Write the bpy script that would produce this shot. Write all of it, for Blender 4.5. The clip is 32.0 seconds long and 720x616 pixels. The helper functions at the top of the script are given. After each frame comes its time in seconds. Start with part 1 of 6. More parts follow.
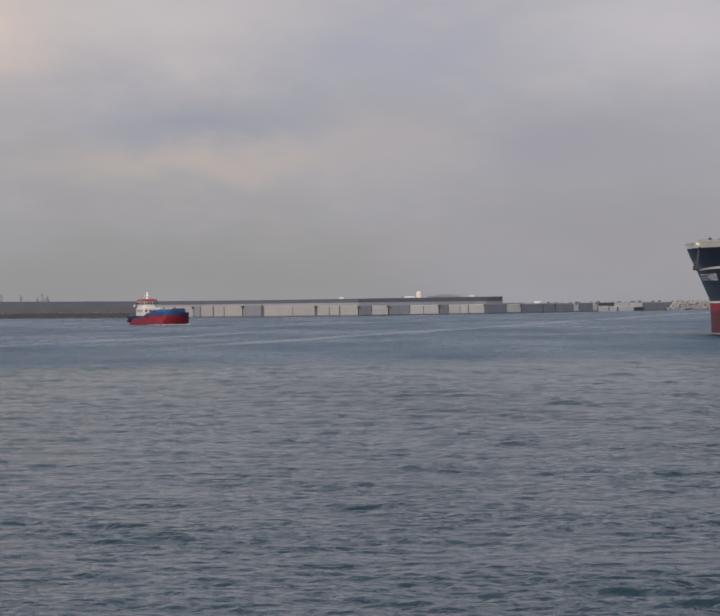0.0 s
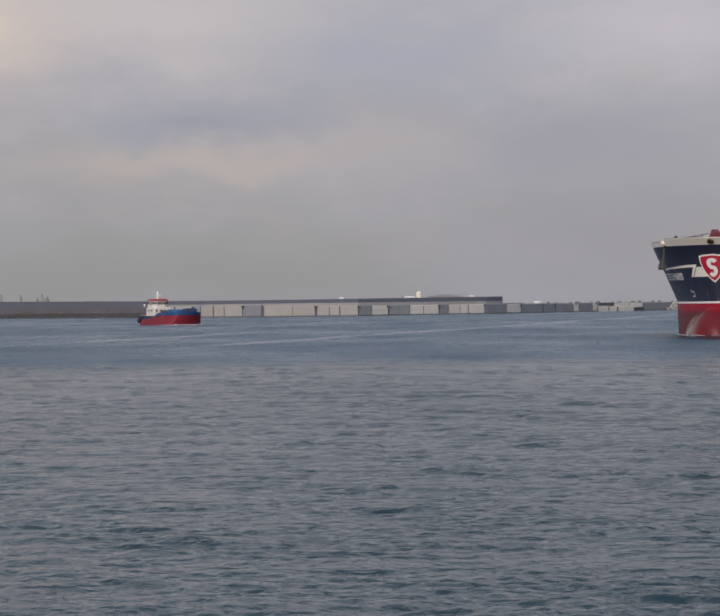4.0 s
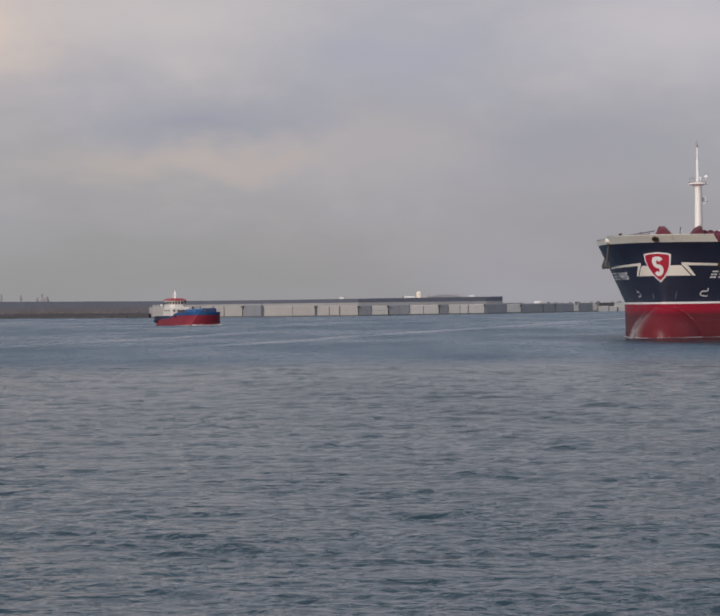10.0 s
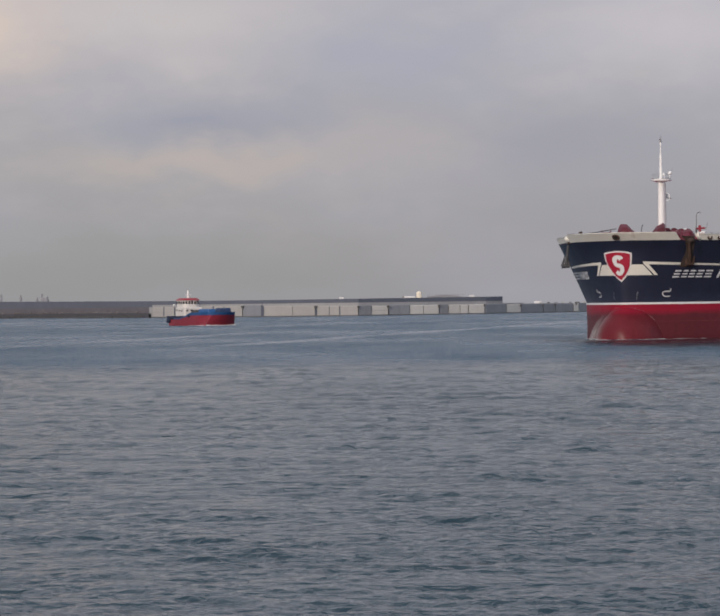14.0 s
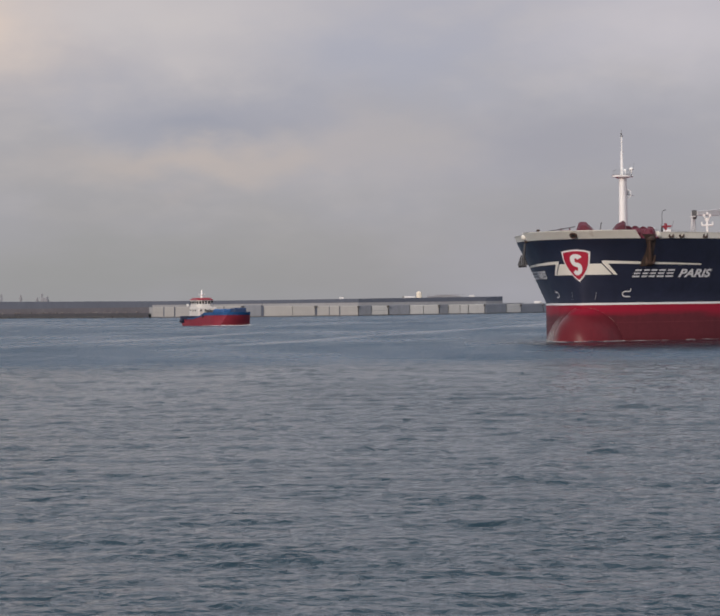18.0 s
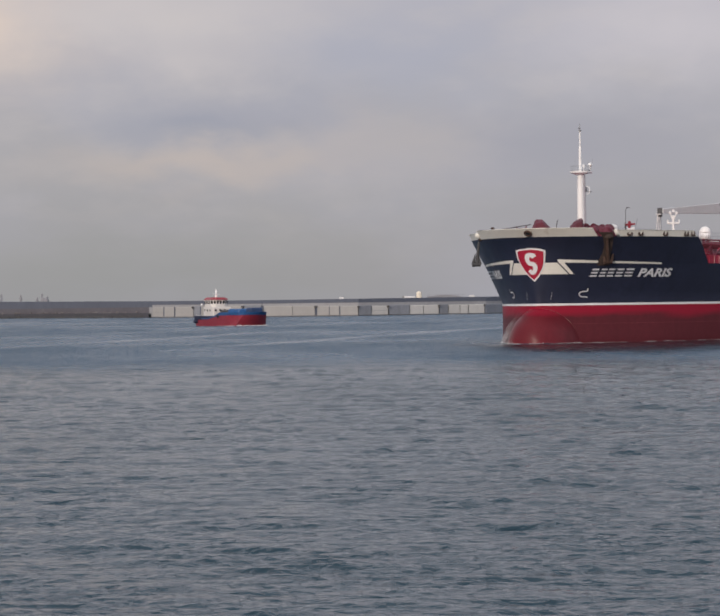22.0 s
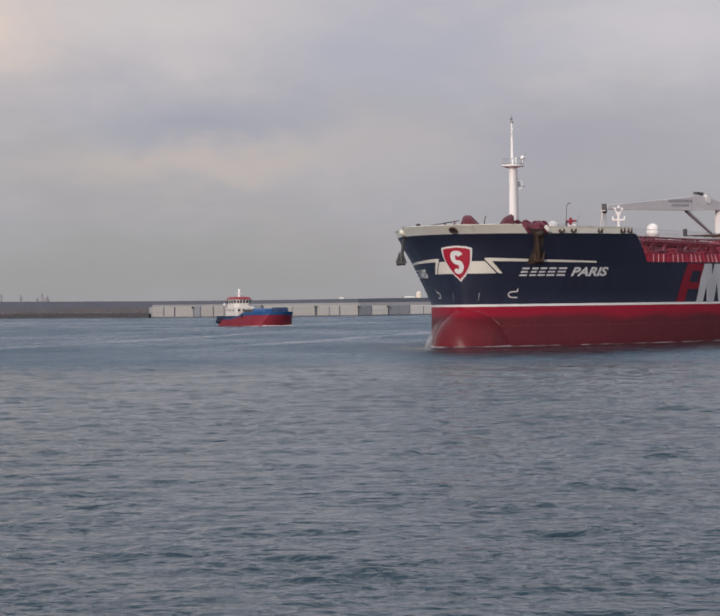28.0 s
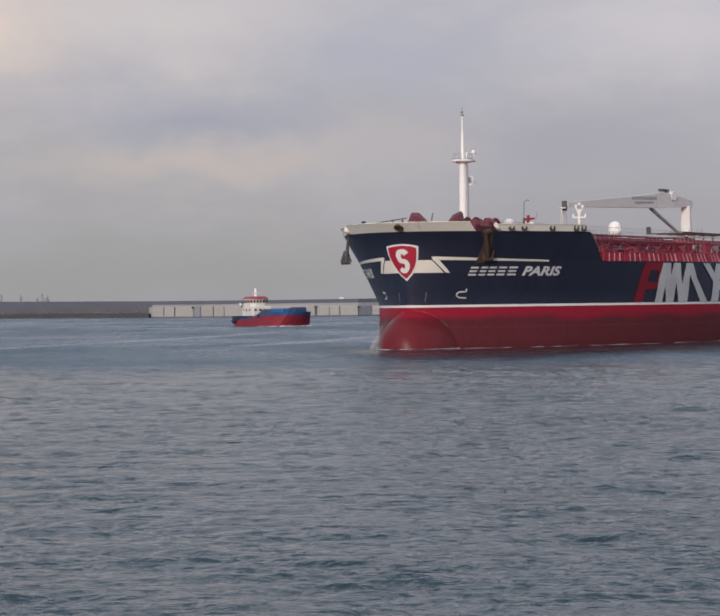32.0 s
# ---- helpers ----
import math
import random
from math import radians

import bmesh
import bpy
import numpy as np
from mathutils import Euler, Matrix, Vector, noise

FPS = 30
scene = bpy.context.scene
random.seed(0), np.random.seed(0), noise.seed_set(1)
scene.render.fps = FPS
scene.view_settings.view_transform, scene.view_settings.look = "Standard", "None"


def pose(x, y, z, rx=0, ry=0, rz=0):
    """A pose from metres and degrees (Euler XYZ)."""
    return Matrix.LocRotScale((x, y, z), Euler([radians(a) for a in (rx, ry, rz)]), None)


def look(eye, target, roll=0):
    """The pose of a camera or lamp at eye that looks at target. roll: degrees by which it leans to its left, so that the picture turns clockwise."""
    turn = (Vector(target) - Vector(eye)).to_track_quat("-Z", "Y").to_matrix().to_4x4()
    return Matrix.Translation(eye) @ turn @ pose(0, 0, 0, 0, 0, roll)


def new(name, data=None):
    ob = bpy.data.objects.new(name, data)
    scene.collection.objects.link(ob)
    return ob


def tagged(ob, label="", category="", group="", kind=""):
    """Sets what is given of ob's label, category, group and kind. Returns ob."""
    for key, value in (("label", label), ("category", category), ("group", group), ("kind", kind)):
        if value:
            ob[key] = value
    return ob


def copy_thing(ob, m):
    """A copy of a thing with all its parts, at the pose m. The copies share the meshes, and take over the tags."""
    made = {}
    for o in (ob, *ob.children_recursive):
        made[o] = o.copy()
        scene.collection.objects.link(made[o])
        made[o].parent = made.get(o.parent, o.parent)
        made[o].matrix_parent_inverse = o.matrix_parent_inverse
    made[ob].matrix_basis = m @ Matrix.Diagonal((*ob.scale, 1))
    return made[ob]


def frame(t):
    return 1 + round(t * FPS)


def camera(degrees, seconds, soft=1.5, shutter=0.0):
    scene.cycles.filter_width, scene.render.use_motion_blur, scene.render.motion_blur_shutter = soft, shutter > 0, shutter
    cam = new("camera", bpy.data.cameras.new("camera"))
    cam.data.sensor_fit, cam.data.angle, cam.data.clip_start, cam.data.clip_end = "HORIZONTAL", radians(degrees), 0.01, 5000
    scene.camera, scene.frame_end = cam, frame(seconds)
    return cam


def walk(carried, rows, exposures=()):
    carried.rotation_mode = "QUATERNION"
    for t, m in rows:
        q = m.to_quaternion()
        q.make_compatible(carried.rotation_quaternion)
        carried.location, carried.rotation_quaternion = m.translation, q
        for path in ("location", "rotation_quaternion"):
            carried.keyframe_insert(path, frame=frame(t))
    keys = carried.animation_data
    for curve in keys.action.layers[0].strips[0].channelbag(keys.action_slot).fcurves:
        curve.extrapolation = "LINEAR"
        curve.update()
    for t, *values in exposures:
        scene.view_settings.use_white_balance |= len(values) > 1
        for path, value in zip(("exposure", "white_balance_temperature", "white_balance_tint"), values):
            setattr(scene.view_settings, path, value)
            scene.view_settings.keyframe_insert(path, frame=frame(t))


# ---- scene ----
# Camera: stands still on a shore five metres above the water, with a long lens.
EYE = (0.0, 0.0, 5.0)
cam = camera(16.22, 32.0, soft=2.0)
STILL = look(EYE, (0.0, 1000.0, 3.7), roll=-0.7)
walk(cam, [(0.0, STILL), (32.0, STILL)], [(0, -0.05), (8, -0.03), (16, 0.02), (24, 0.08), (32, 0.13)])

# ---- light ----
SUN_AZ, SUN_EL = radians(204), radians(15)     # the low sun behind thin cloud, over the left shoulder
world = bpy.data.worlds.new("overcast_evening_sky")
scene.world = world
world.use_nodes = True
wn, wl = world.node_tree.nodes, world.node_tree.links
wn.clear()


def wnode(kind, **values):
    n = wn.new(kind)
    for key, value in values.items():
        n.inputs[key].default_value = value
    return n


def wmath(op, a, b=None, c=None):
    n = wn.new("ShaderNodeMath")
    n.operation = op
    for i, v in enumerate((a, b, c)):
        if v is None:
            continue
        if isinstance(v, (int, float)):
            n.inputs[i].default_value = v
        else:
            wl.new(v, n.inputs[i])
    return n.outputs[0]


def wmix(fac, a, b):
    n = wn.new("ShaderNodeMix")
    n.data_type = "RGBA"
    for socket, v in ((n.inputs[0], fac), (n.inputs[6], a), (n.inputs[7], b)):
        if isinstance(v, (int, float)):
            socket.default_value = v
        elif isinstance(v, tuple):
            socket.default_value = (*v, 1)
        else:
            wl.new(v, socket)
    return n.outputs[2]


sky = wn.new("ShaderNodeTexSky")
sky.sky_type, sky.sun_disc = "NISHITA", False
sky.sun_elevation, sky.sun_rotation = SUN_EL, SUN_AZ
coord = wn.new("ShaderNodeTexCoord").outputs["Generated"]
split = wn.new("ShaderNodeSeparateXYZ")
wl.new(coord, split.inputs[0])
dx, dy, dz = split.outputs


def clouds(scale, stretch, detail, offset):
    m = wn.new("ShaderNodeMapping")
    wl.new(coord, m.inputs[0])
    m.inputs["Location"].default_value = offset
    m.inputs["Scale"].default_value = (scale, scale, scale * stretch)
    n = wnode("ShaderNodeTexNoise", Scale=1.0, Detail=detail, Roughness=0.5)
    wl.new(m.outputs[0], n.inputs["Vector"])
    return n.outputs[0]


# ragged edges: the banks are bent by turbulence of two sizes
bend = clouds(26.0, 1.6, 5.0, (5.2, 1.3, 0.6))
bend2 = clouds(34.0, 2.0, 5.0, (1.2, 7.7, 3.4))
warp_x = wmath("ADD", dx, wmath("MULTIPLY", wmath("SUBTRACT", bend, 0.5), 0.055))
warp_z = wmath("ADD", dz, wmath("MULTIPLY", wmath("SUBTRACT", bend2, 0.5), 0.024))


def cloud_bank(x, z, wide, high):
    """A soft cloud round one direction, as a bell of those angular half sizes."""
    a = wmath("DIVIDE", wmath("SUBTRACT", warp_x, x), wide)
    b = wmath("DIVIDE", wmath("SUBTRACT", warp_z, z), high)
    r = wmath("ADD", wmath("MULTIPLY", a, a), wmath("MULTIPLY", b, b))
    front = wmath("GREATER_THAN", dy, 0.0)
    return wmath("MULTIPLY", wmath("POWER", 2.718, wmath("MULTIPLY", r, -1.0)), front)


height = wmath("SMOOTH_MIN", wmath("MAXIMUM", dz, 0.0), 0.9, 0.1)
base = wmix(wmath("MULTIPLY", wmath("MINIMUM", height, 0.14), 7.0), (0.272, 0.268, 0.284), (0.414, 0.390, 0.430))
left = wmath("SMOOTH_MIN", wmath("MAXIMUM", wmath("MULTIPLY", dx, -1.0), 0.0), 0.5, 0.05)
broad = clouds(9.0, 2.6, 3.0, (2.3, 0.4, 1.1))
fine = clouds(38.0, 2.4, 5.0, (0.7, 3.1, 0.2))
base = wmix(wmath("MULTIPLY", wmath("SUBTRACT", broad, 0.40), 1.6), base, (0.362, 0.359, 0.428))
base = wmix(wmath("MULTIPLY", wmath("MULTIPLY", wmath("MAXIMUM", wmath("SUBTRACT", fine, 0.45), 0.0), 1.5), wmath("MINIMUM", wmath("MULTIPLY", height, 11.0), 1.0)), base, (0.46, 0.42, 0.42))
for bank, colour, strength in ((cloud_bank(-0.060, 0.0705, 0.036, 0.0080), (0.278, 0.283, 0.345), 0.95),
                               (cloud_bank(-0.035, 0.079, 0.045, 0.010), (0.300, 0.300, 0.365), 0.6),
                               (cloud_bank(-0.062, 0.056, 0.055, 0.0070), (0.450, 0.385, 0.362), 0.75),
                               (cloud_bank(-0.006, 0.066, 0.030, 0.0100), (0.405, 0.365, 0.375), 0.7),
                               (cloud_bank(0.010, 0.098, 0.050, 0.016), (0.330, 0.335, 0.410), 0.75),
                               (cloud_bank(0.085, 0.062, 0.060, 0.016), (0.298, 0.290, 0.342), 0.85),
                               (cloud_bank(-0.100, 0.012, 0.080, 0.0160), (0.262, 0.264, 0.268), 0.75),
                               (cloud_bank(0.105, 0.030, 0.060, 0.020), (0.287, 0.280, 0.318), 0.7),
                               (cloud_bank(0.125, 0.108, 0.050, 0.022), (0.50, 0.465, 0.50), 0.8),
                               (cloud_bank(-0.106, 0.101, 0.020, 0.0075), (0.345, 0.330, 0.375), 0.8),
                               (cloud_bank(-0.072, 0.0985, 0.012, 0.0050), (0.50, 0.455, 0.455), 0.55),
                               (cloud_bank(0.022, 0.0610, 0.022, 0.0120), (0.385, 0.352, 0.362), 0.55),
                               (cloud_bank(-0.085, 0.116, 0.075, 0.018), (0.52, 0.475, 0.475), 0.8),
                               (cloud_bank(-0.060, 0.096, 0.030, 0.010), (0.46, 0.425, 0.44), 0.6),
                               (cloud_bank(-0.150, 0.114, 0.030, 0.024), (0.62, 0.51, 0.45), 0.9)):
    base = wmix(wmath("MULTIPLY", bank, strength), base, colour)
# the overcast is brighter overhead
base = wmix(wmath("MINIMUM", wmath("MULTIPLY", wmath("MAXIMUM", wmath("SUBTRACT", dz, 0.125), 0.0), 2.6), 0.85), base, (0.71, 0.73, 0.80))
overcast = wnode("ShaderNodeBackground", Strength=1.12)
wl.new(base, overcast.inputs[0])
clear_sky = wnode("ShaderNodeBackground", Strength=0.10)
wl.new(sky.outputs[0], clear_sky.inputs[0])
cover = wn.new("ShaderNodeMixShader")
cover.inputs[0].default_value = 0.94
wl.new(clear_sky.outputs[0], cover.inputs[1])
wl.new(overcast.outputs[0], cover.inputs[2])
out = wn.new("ShaderNodeOutputWorld")
wl.new(cover.outputs[0], out.inputs[0])

sun = new("sun", bpy.data.lights.new("sun", "SUN"))
sun.data.energy, sun.data.angle, sun.data.color = 1.85, radians(10), (1.0, 0.86, 0.74)
sun.matrix_world = look((math.sin(SUN_AZ) * math.cos(SUN_EL) * 90, math.cos(SUN_AZ) * math.cos(SUN_EL) * 90, math.sin(SUN_EL) * 90), (0, 0, 0))


# ---- materials ----
def surface(name, colour, rough=0.5, metal=0.0, vary=0.12, scale=1.5, bump=0.0, streak=0.0, stain=None, stain_amount=0.0, spec=0.5):
    """Paint, concrete or metal: two scales of tone, fine relief, and stains or runs with a shape of their own."""
    m = bpy.data.materials.new(name)
    m.use_nodes = True
    n, k = m.node_tree.nodes, m.node_tree.links
    b = n["Principled BSDF"]
    b.inputs["Metallic"].default_value = metal
    b.inputs["Specular IOR Level"].default_value = spec
    tc = n.new("ShaderNodeTexCoord")
    geo = n.new("ShaderNodeObjectInfo")

    def noise_at(sc, detail, z=1.0):
        mp = n.new("ShaderNodeMapping")
        mp.inputs["Scale"].default_value = (sc, sc, sc * z)
        k.new(tc.outputs["Object"], mp.inputs[0])
        t = n.new("ShaderNodeTexNoise")
        t.inputs["Scale"].default_value, t.inputs["Detail"].default_value, t.inputs["Roughness"].default_value = 1.0, detail, 0.6
        k.new(mp.outputs[0], t.inputs["Vector"])
        return t.outputs[0]

    def ramp(src, a, c):
        r = n.new("ShaderNodeMapRange")
        r.inputs[1].default_value, r.inputs[2].default_value = a, c
        k.new(src, r.inputs[0])
        return r.outputs[0]

    def mix(fac, a, c, mode="MIX"):
        x = n.new("ShaderNodeMix")
        x.data_type, x.blend_type = "RGBA", mode
        for s, v in ((x.inputs[0], fac), (x.inputs[6], a), (x.inputs[7], c)):
            if isinstance(v, (int, float)):
                s.default_value = v
            elif isinstance(v, tuple):
                s.default_value = (*v, 1)
            else:
                k.new(v, s)
        return x.outputs[2]

    dark = tuple(c * (1 - vary) for c in colour)
    light = tuple(min(1.0, c * (1 + vary)) for c in colour)
    col = mix(ramp(noise_at(scale * 0.22, 3), 0.3, 0.7), dark, light)
    col = mix(ramp(noise_at(scale * 3.0, 4), 0.3, 0.75), col, tuple(c * (1 - vary * 0.8) for c in colour))
    own = n.new("ShaderNodeMapRange")
    own.inputs[3].default_value, own.inputs[4].default_value = 1 - vary * 0.5, 1 + vary * 0.5
    k.new(geo.outputs["Random"], own.inputs[0])
    hsv = n.new("ShaderNodeHueSaturation")
    k.new(own.outputs[0], hsv.inputs["Value"])
    k.new(col, hsv.inputs["Color"])
    col = hsv.outputs[0]
    if streak:
        col = mix(ramp(noise_at(scale * 1.4, 3, 0.06), 0.52, 0.78), col, tuple(c * (1 - streak) for c in colour))
    if stain:
        col = mix(ramp(noise_at(scale * 0.8, 5, 0.12), 0.72 - 0.35 * stain_amount, 0.9), col, stain)
    k.new(col, b.inputs["Base Color"])
    rr = n.new("ShaderNodeMapRange")
    rr.inputs[3].default_value, rr.inputs[4].default_value = max(0.03, rough - 0.1), min(1, rough + 0.1)
    k.new(noise_at(scale, 3), rr.inputs[0])
    k.new(rr.outputs[0], b.inputs["Roughness"])
    if bump:
        bp = n.new("ShaderNodeBump")
        bp.inputs["Strength"].default_value, bp.inputs["Distance"].default_value = 1.0, bump
        k.new(noise_at(scale * 2.2, 5), bp.inputs["Height"])
        k.new(bp.outputs[0], b.inputs["Normal"])
    return m


def worn_bottom(name="two_coats_of_bottom_paint", old_coat=(0.112, 0.018, 0.026), rough=0.55, spec=0.25):
    """Bottom paint: fresh crimson near the line, older and duller maroon further down, with a ragged edge between the two coats."""
    m = surface(name, old_coat, rough, vary=0.16, scale=0.5, bump=0.006, streak=0.22, spec=spec)
    n, k = m.node_tree.nodes, m.node_tree.links
    b = n["Principled BSDF"]
    old = b.inputs["Base Color"].links[0].from_socket
    tc = n.new("ShaderNodeTexCoord").outputs["Object"]
    sep = n.new("ShaderNodeSeparateXYZ")
    k.new(tc, sep.inputs[0])
    mp = n.new("ShaderNodeMapping")
    mp.inputs["Scale"].default_value = (0.10, 0.10, 0.5)
    k.new(tc, mp.inputs[0])
    t = n.new("ShaderNodeTexNoise")
    t.inputs["Scale"].default_value, t.inputs["Detail"].default_value = 1.0, 5
    k.new(mp.outputs[0], t.inputs["Vector"])
    w = n.new("ShaderNodeMath")
    w.operation = "MULTIPLY_ADD"
    k.new(t.outputs[0], w.inputs[0])
    w.inputs[1].default_value = 2.2
    k.new(sep.outputs[2], w.inputs[2])
    r = n.new("ShaderNodeMapRange")
    r.interpolation_type = "SMOOTHSTEP"
    r.inputs[1].default_value, r.inputs[2].default_value = 4.0, 5.1
    k.new(w.outputs[0], r.inputs[0])
    x = n.new("ShaderNodeMix")
    x.data_type = "RGBA"
    k.new(r.outputs[0], x.inputs[0])
    k.new(old, x.inputs[6])
    x.inputs[7].default_value = (0.28, 0.009, 0.030, 1)
    k.new(x.outputs[2], b.inputs["Base Color"])
    return m


NAVY = surface("navy_hull_paint", (0.024, 0.028, 0.054), 0.42, vary=0.2, scale=0.5, bump=0.004, streak=0.25)
HULL_RED = surface("red_antifouling_paint", (0.150, 0.017, 0.029), 0.5, vary=0.16, scale=0.5, bump=0.006, streak=0.22)
HULL_WHITE = surface("cream_white_paint", (0.84, 0.80, 0.72), 0.5, vary=0.07, scale=0.8, stain=(0.42, 0.30, 0.2), stain_amount=0.25)
LINE_WHITE = surface("white_line_paint", (0.74, 0.73, 0.73), 0.5, vary=0.06)
DECK_RED = surface("oxide_red_deck_paint", (0.215, 0.020, 0.044), 0.6, vary=0.25, scale=1.2, bump=0.004)
RAIL_RED = surface("red_rail_paint", (0.56, 0.060, 0.110), 0.5, vary=0.2)
WHITE = surface("white_gloss_paint", (0.88, 0.87, 0.86), 0.4, vary=0.05)
GREY_WHITE = surface("weathered_grey_white_paint", (0.68, 0.67, 0.67), 0.5, vary=0.1, stain=(0.35, 0.3, 0.26), stain_amount=0.2)
LOGO_GREY = surface("pale_grey_hull_marking", (0.56, 0.57, 0.60), 0.55, vary=0.1)
NAME_WHITE = surface("white_name_paint", (0.72, 0.72, 0.74), 0.55, vary=0.08)
LOGO_RED = surface("red_hull_marking", (0.26, 0.013, 0.032), 0.55, vary=0.12)
EMBLEM_RED = surface("crimson_emblem_paint", (0.37, 0.010, 0.036), 0.5, vary=0.08)
RUST = surface("rusty_iron", (0.082, 0.046, 0.034), 0.85, vary=0.35, scale=2.0, bump=0.01)
RUST_DARK = surface("dark_rusty_iron", (0.075, 0.05, 0.042), 0.85, vary=0.3, scale=2.0, bump=0.01)
IRON = surface("dark_iron", (0.06, 0.06, 0.065), 0.6, vary=0.2)
STEEL = surface("grey_steel", (0.30, 0.31, 0.33), 0.5, 0.3, vary=0.15)
GLASS = surface("dark_window_glass", (0.012, 0.014, 0.018), 0.08, vary=0.1)
DARK_BLUE = surface("dark_blue_fender_rubber", (0.016, 0.022, 0.055), 0.7, vary=0.25)
BLACK = surface("black_rubber", (0.022, 0.022, 0.026), 0.8, vary=0.25)
TUG_RED = surface("tug_red_paint", (0.27, 0.026, 0.045), 0.5, vary=0.25, scale=0.8, streak=0.2)
TUG_BLUE = surface("blue_bulwark_paint", (0.022, 0.100, 0.27), 0.55, vary=0.22, scale=1.0)
TUG_NAVY = surface("navy_canvas", (0.020, 0.045, 0.115), 0.7, vary=0.2, scale=1.0)
TUG_ROOF = surface("red_roof_paint", (0.27, 0.026, 0.04), 0.5, vary=0.1)
CONCRETE = surface("pale_new_concrete", (0.375, 0.362, 0.35), 0.85, vary=0.10, scale=0.35, streak=0.12, bump=0.02)
CONCRETE_OLD = surface("grey_old_concrete", (0.315, 0.315, 0.325), 0.9, vary=0.14, scale=0.25, streak=0.18, bump=0.03)
CONCRETE_WET = surface("dark_wet_concrete", (0.125, 0.125, 0.13), 0.7, vary=0.2, scale=0.3, bump=0.03)
ROCK = surface("brown_grey_rock", (0.095, 0.092, 0.092), 0.9, vary=0.3, scale=0.5, bump=0.08)
HOUSE_WHITE = surface("aged_white_paint", (0.66, 0.63, 0.60), 0.5, vary=0.1, stain=(0.4, 0.3, 0.25), stain_amount=0.2)


def spray_material():
    """A thin broken film of water: white drops with clear gaps."""
    m = bpy.data.materials.new("white_spray")
    m.use_nodes = True
    n, k = m.node_tree.nodes, m.node_tree.links
    b = n["Principled BSDF"]
    b.inputs["Base Color"].default_value = (0.64, 0.62, 0.62, 1)
    b.inputs["Roughness"].default_value = 0.7
    tc = n.new("ShaderNodeTexCoord").outputs["Object"]
    t = n.new("ShaderNodeTexNoise")
    t.inputs["Scale"].default_value, t.inputs["Detail"].default_value = 0.9, 5
    k.new(tc, t.inputs["Vector"])
    sep = n.new("ShaderNodeSeparateXYZ")
    k.new(tc, sep.inputs[0])
    last = None
    for source, lo, hi, a, c in ((t.outputs[0], 0.3, 0.75, 0.12, 0.46), (sep.outputs[2], 0.6, 4.7, 1.0, 0.0), (sep.outputs[1], 1.2, 3.4, 0.0, 1.0)):
        r = n.new("ShaderNodeMapRange")
        r.interpolation_type = "SMOOTHSTEP"
        r.inputs[1].default_value, r.inputs[2].default_value, r.inputs[3].default_value, r.inputs[4].default_value = lo, hi, a, c
        k.new(source, r.inputs[0])
        if last:
            p = n.new("ShaderNodeMath")
            p.operation = "MULTIPLY"
            k.new(last, p.inputs[0])
            k.new(r.outputs[0], p.inputs[1])
            last = p.outputs[0]
        else:
            last = r.outputs[0]
    k.new(last, b.inputs["Alpha"])
    return m


SPRAY = spray_material()
MAROON = surface("maroon_machinery_paint", (0.110, 0.010, 0.026), 0.55, vary=0.25, scale=2.0)
PINK_RED = surface("faded_red_paint", (0.74, 0.40, 0.43), 0.6, vary=0.2)
BULB_RED = worn_bottom("wet_bottom_paint", (0.138, 0.016, 0.024), 0.38, 0.16)
BOTTOM_RED = worn_bottom()
SCRAPE = surface("scraped_paint", (0.42, 0.24, 0.24), 0.6, vary=0.3, scale=3.0)
PARAPET = surface("blue_grey_concrete", (0.112, 0.125, 0.162), 0.9, vary=0.10, scale=0.2, streak=0.15, bump=0.03)
QUAY_BROWN = surface("brown_grey_concrete", (0.070, 0.069, 0.081), 0.9, vary=0.2, scale=0.25, streak=0.2, bump=0.05)
PINK_QUAY = surface("pinkish_old_concrete", (0.132, 0.124, 0.140), 0.9, vary=0.2, scale=0.12, streak=0.2, bump=0.05)
# concrete lightened for the right stretch, which turns away from the sun
BLOCK_PALE = surface("brightened_new_concrete", (0.66, 0.63, 0.59), 0.85, vary=0.10, scale=0.35, streak=0.12, bump=0.02)
PINK_STONE = surface("pale_pinkish_stone", (0.20, 0.18, 0.18), 0.9, vary=0.35, scale=0.4, bump=0.05)
CREAM = surface("cream_render", (0.80, 0.72, 0.60), 0.8, vary=0.06)
RUFFLED = surface("ruffled_dark_water", (0.010, 0.036, 0.060), 0.42, vary=0.3, scale=1.2, bump=0.05)
WHITE_FOAM = surface("bright_bow_foam", (0.66, 0.66, 0.67), 0.8, vary=0.2, scale=2.0)
FOAM = surface("white_water_foam", (0.40, 0.41, 0.42), 0.8, vary=0.1)
# pale concrete lightened to make up for missing sun right of the middle
CONCRETE_BRIGHTENED = surface("brightened_pale_concrete", (0.57, 0.55, 0.52), 0.85, vary=0.10, scale=0.35, streak=0.12, bump=0.02)
BAY_GREY = surface("blue_grey_bay_concrete", (0.235, 0.245, 0.272), 0.9, vary=0.12, scale=0.3, streak=0.2, bump=0.03)
CORBEL = surface("dark_stained_concrete", (0.085, 0.082, 0.085), 0.9, vary=0.2, scale=1.0)
JIB_GREY = surface("dull_grey_jib_paint", (0.55, 0.545, 0.55), 0.6, vary=0.12, scale=0.6, stain=(0.3, 0.26, 0.24), stain_amount=0.3)
# grey that paints the shaded side of the white foremast
MAST_SHADE = surface("mast_shade_grey", (0.40, 0.39, 0.43), 0.6, vary=0.1)
# far things share one grey that has the haze mixed into it
HAZE_SHIP = surface("haze_grey", (0.25, 0.25, 0.27), 0.8, vary=0.05)


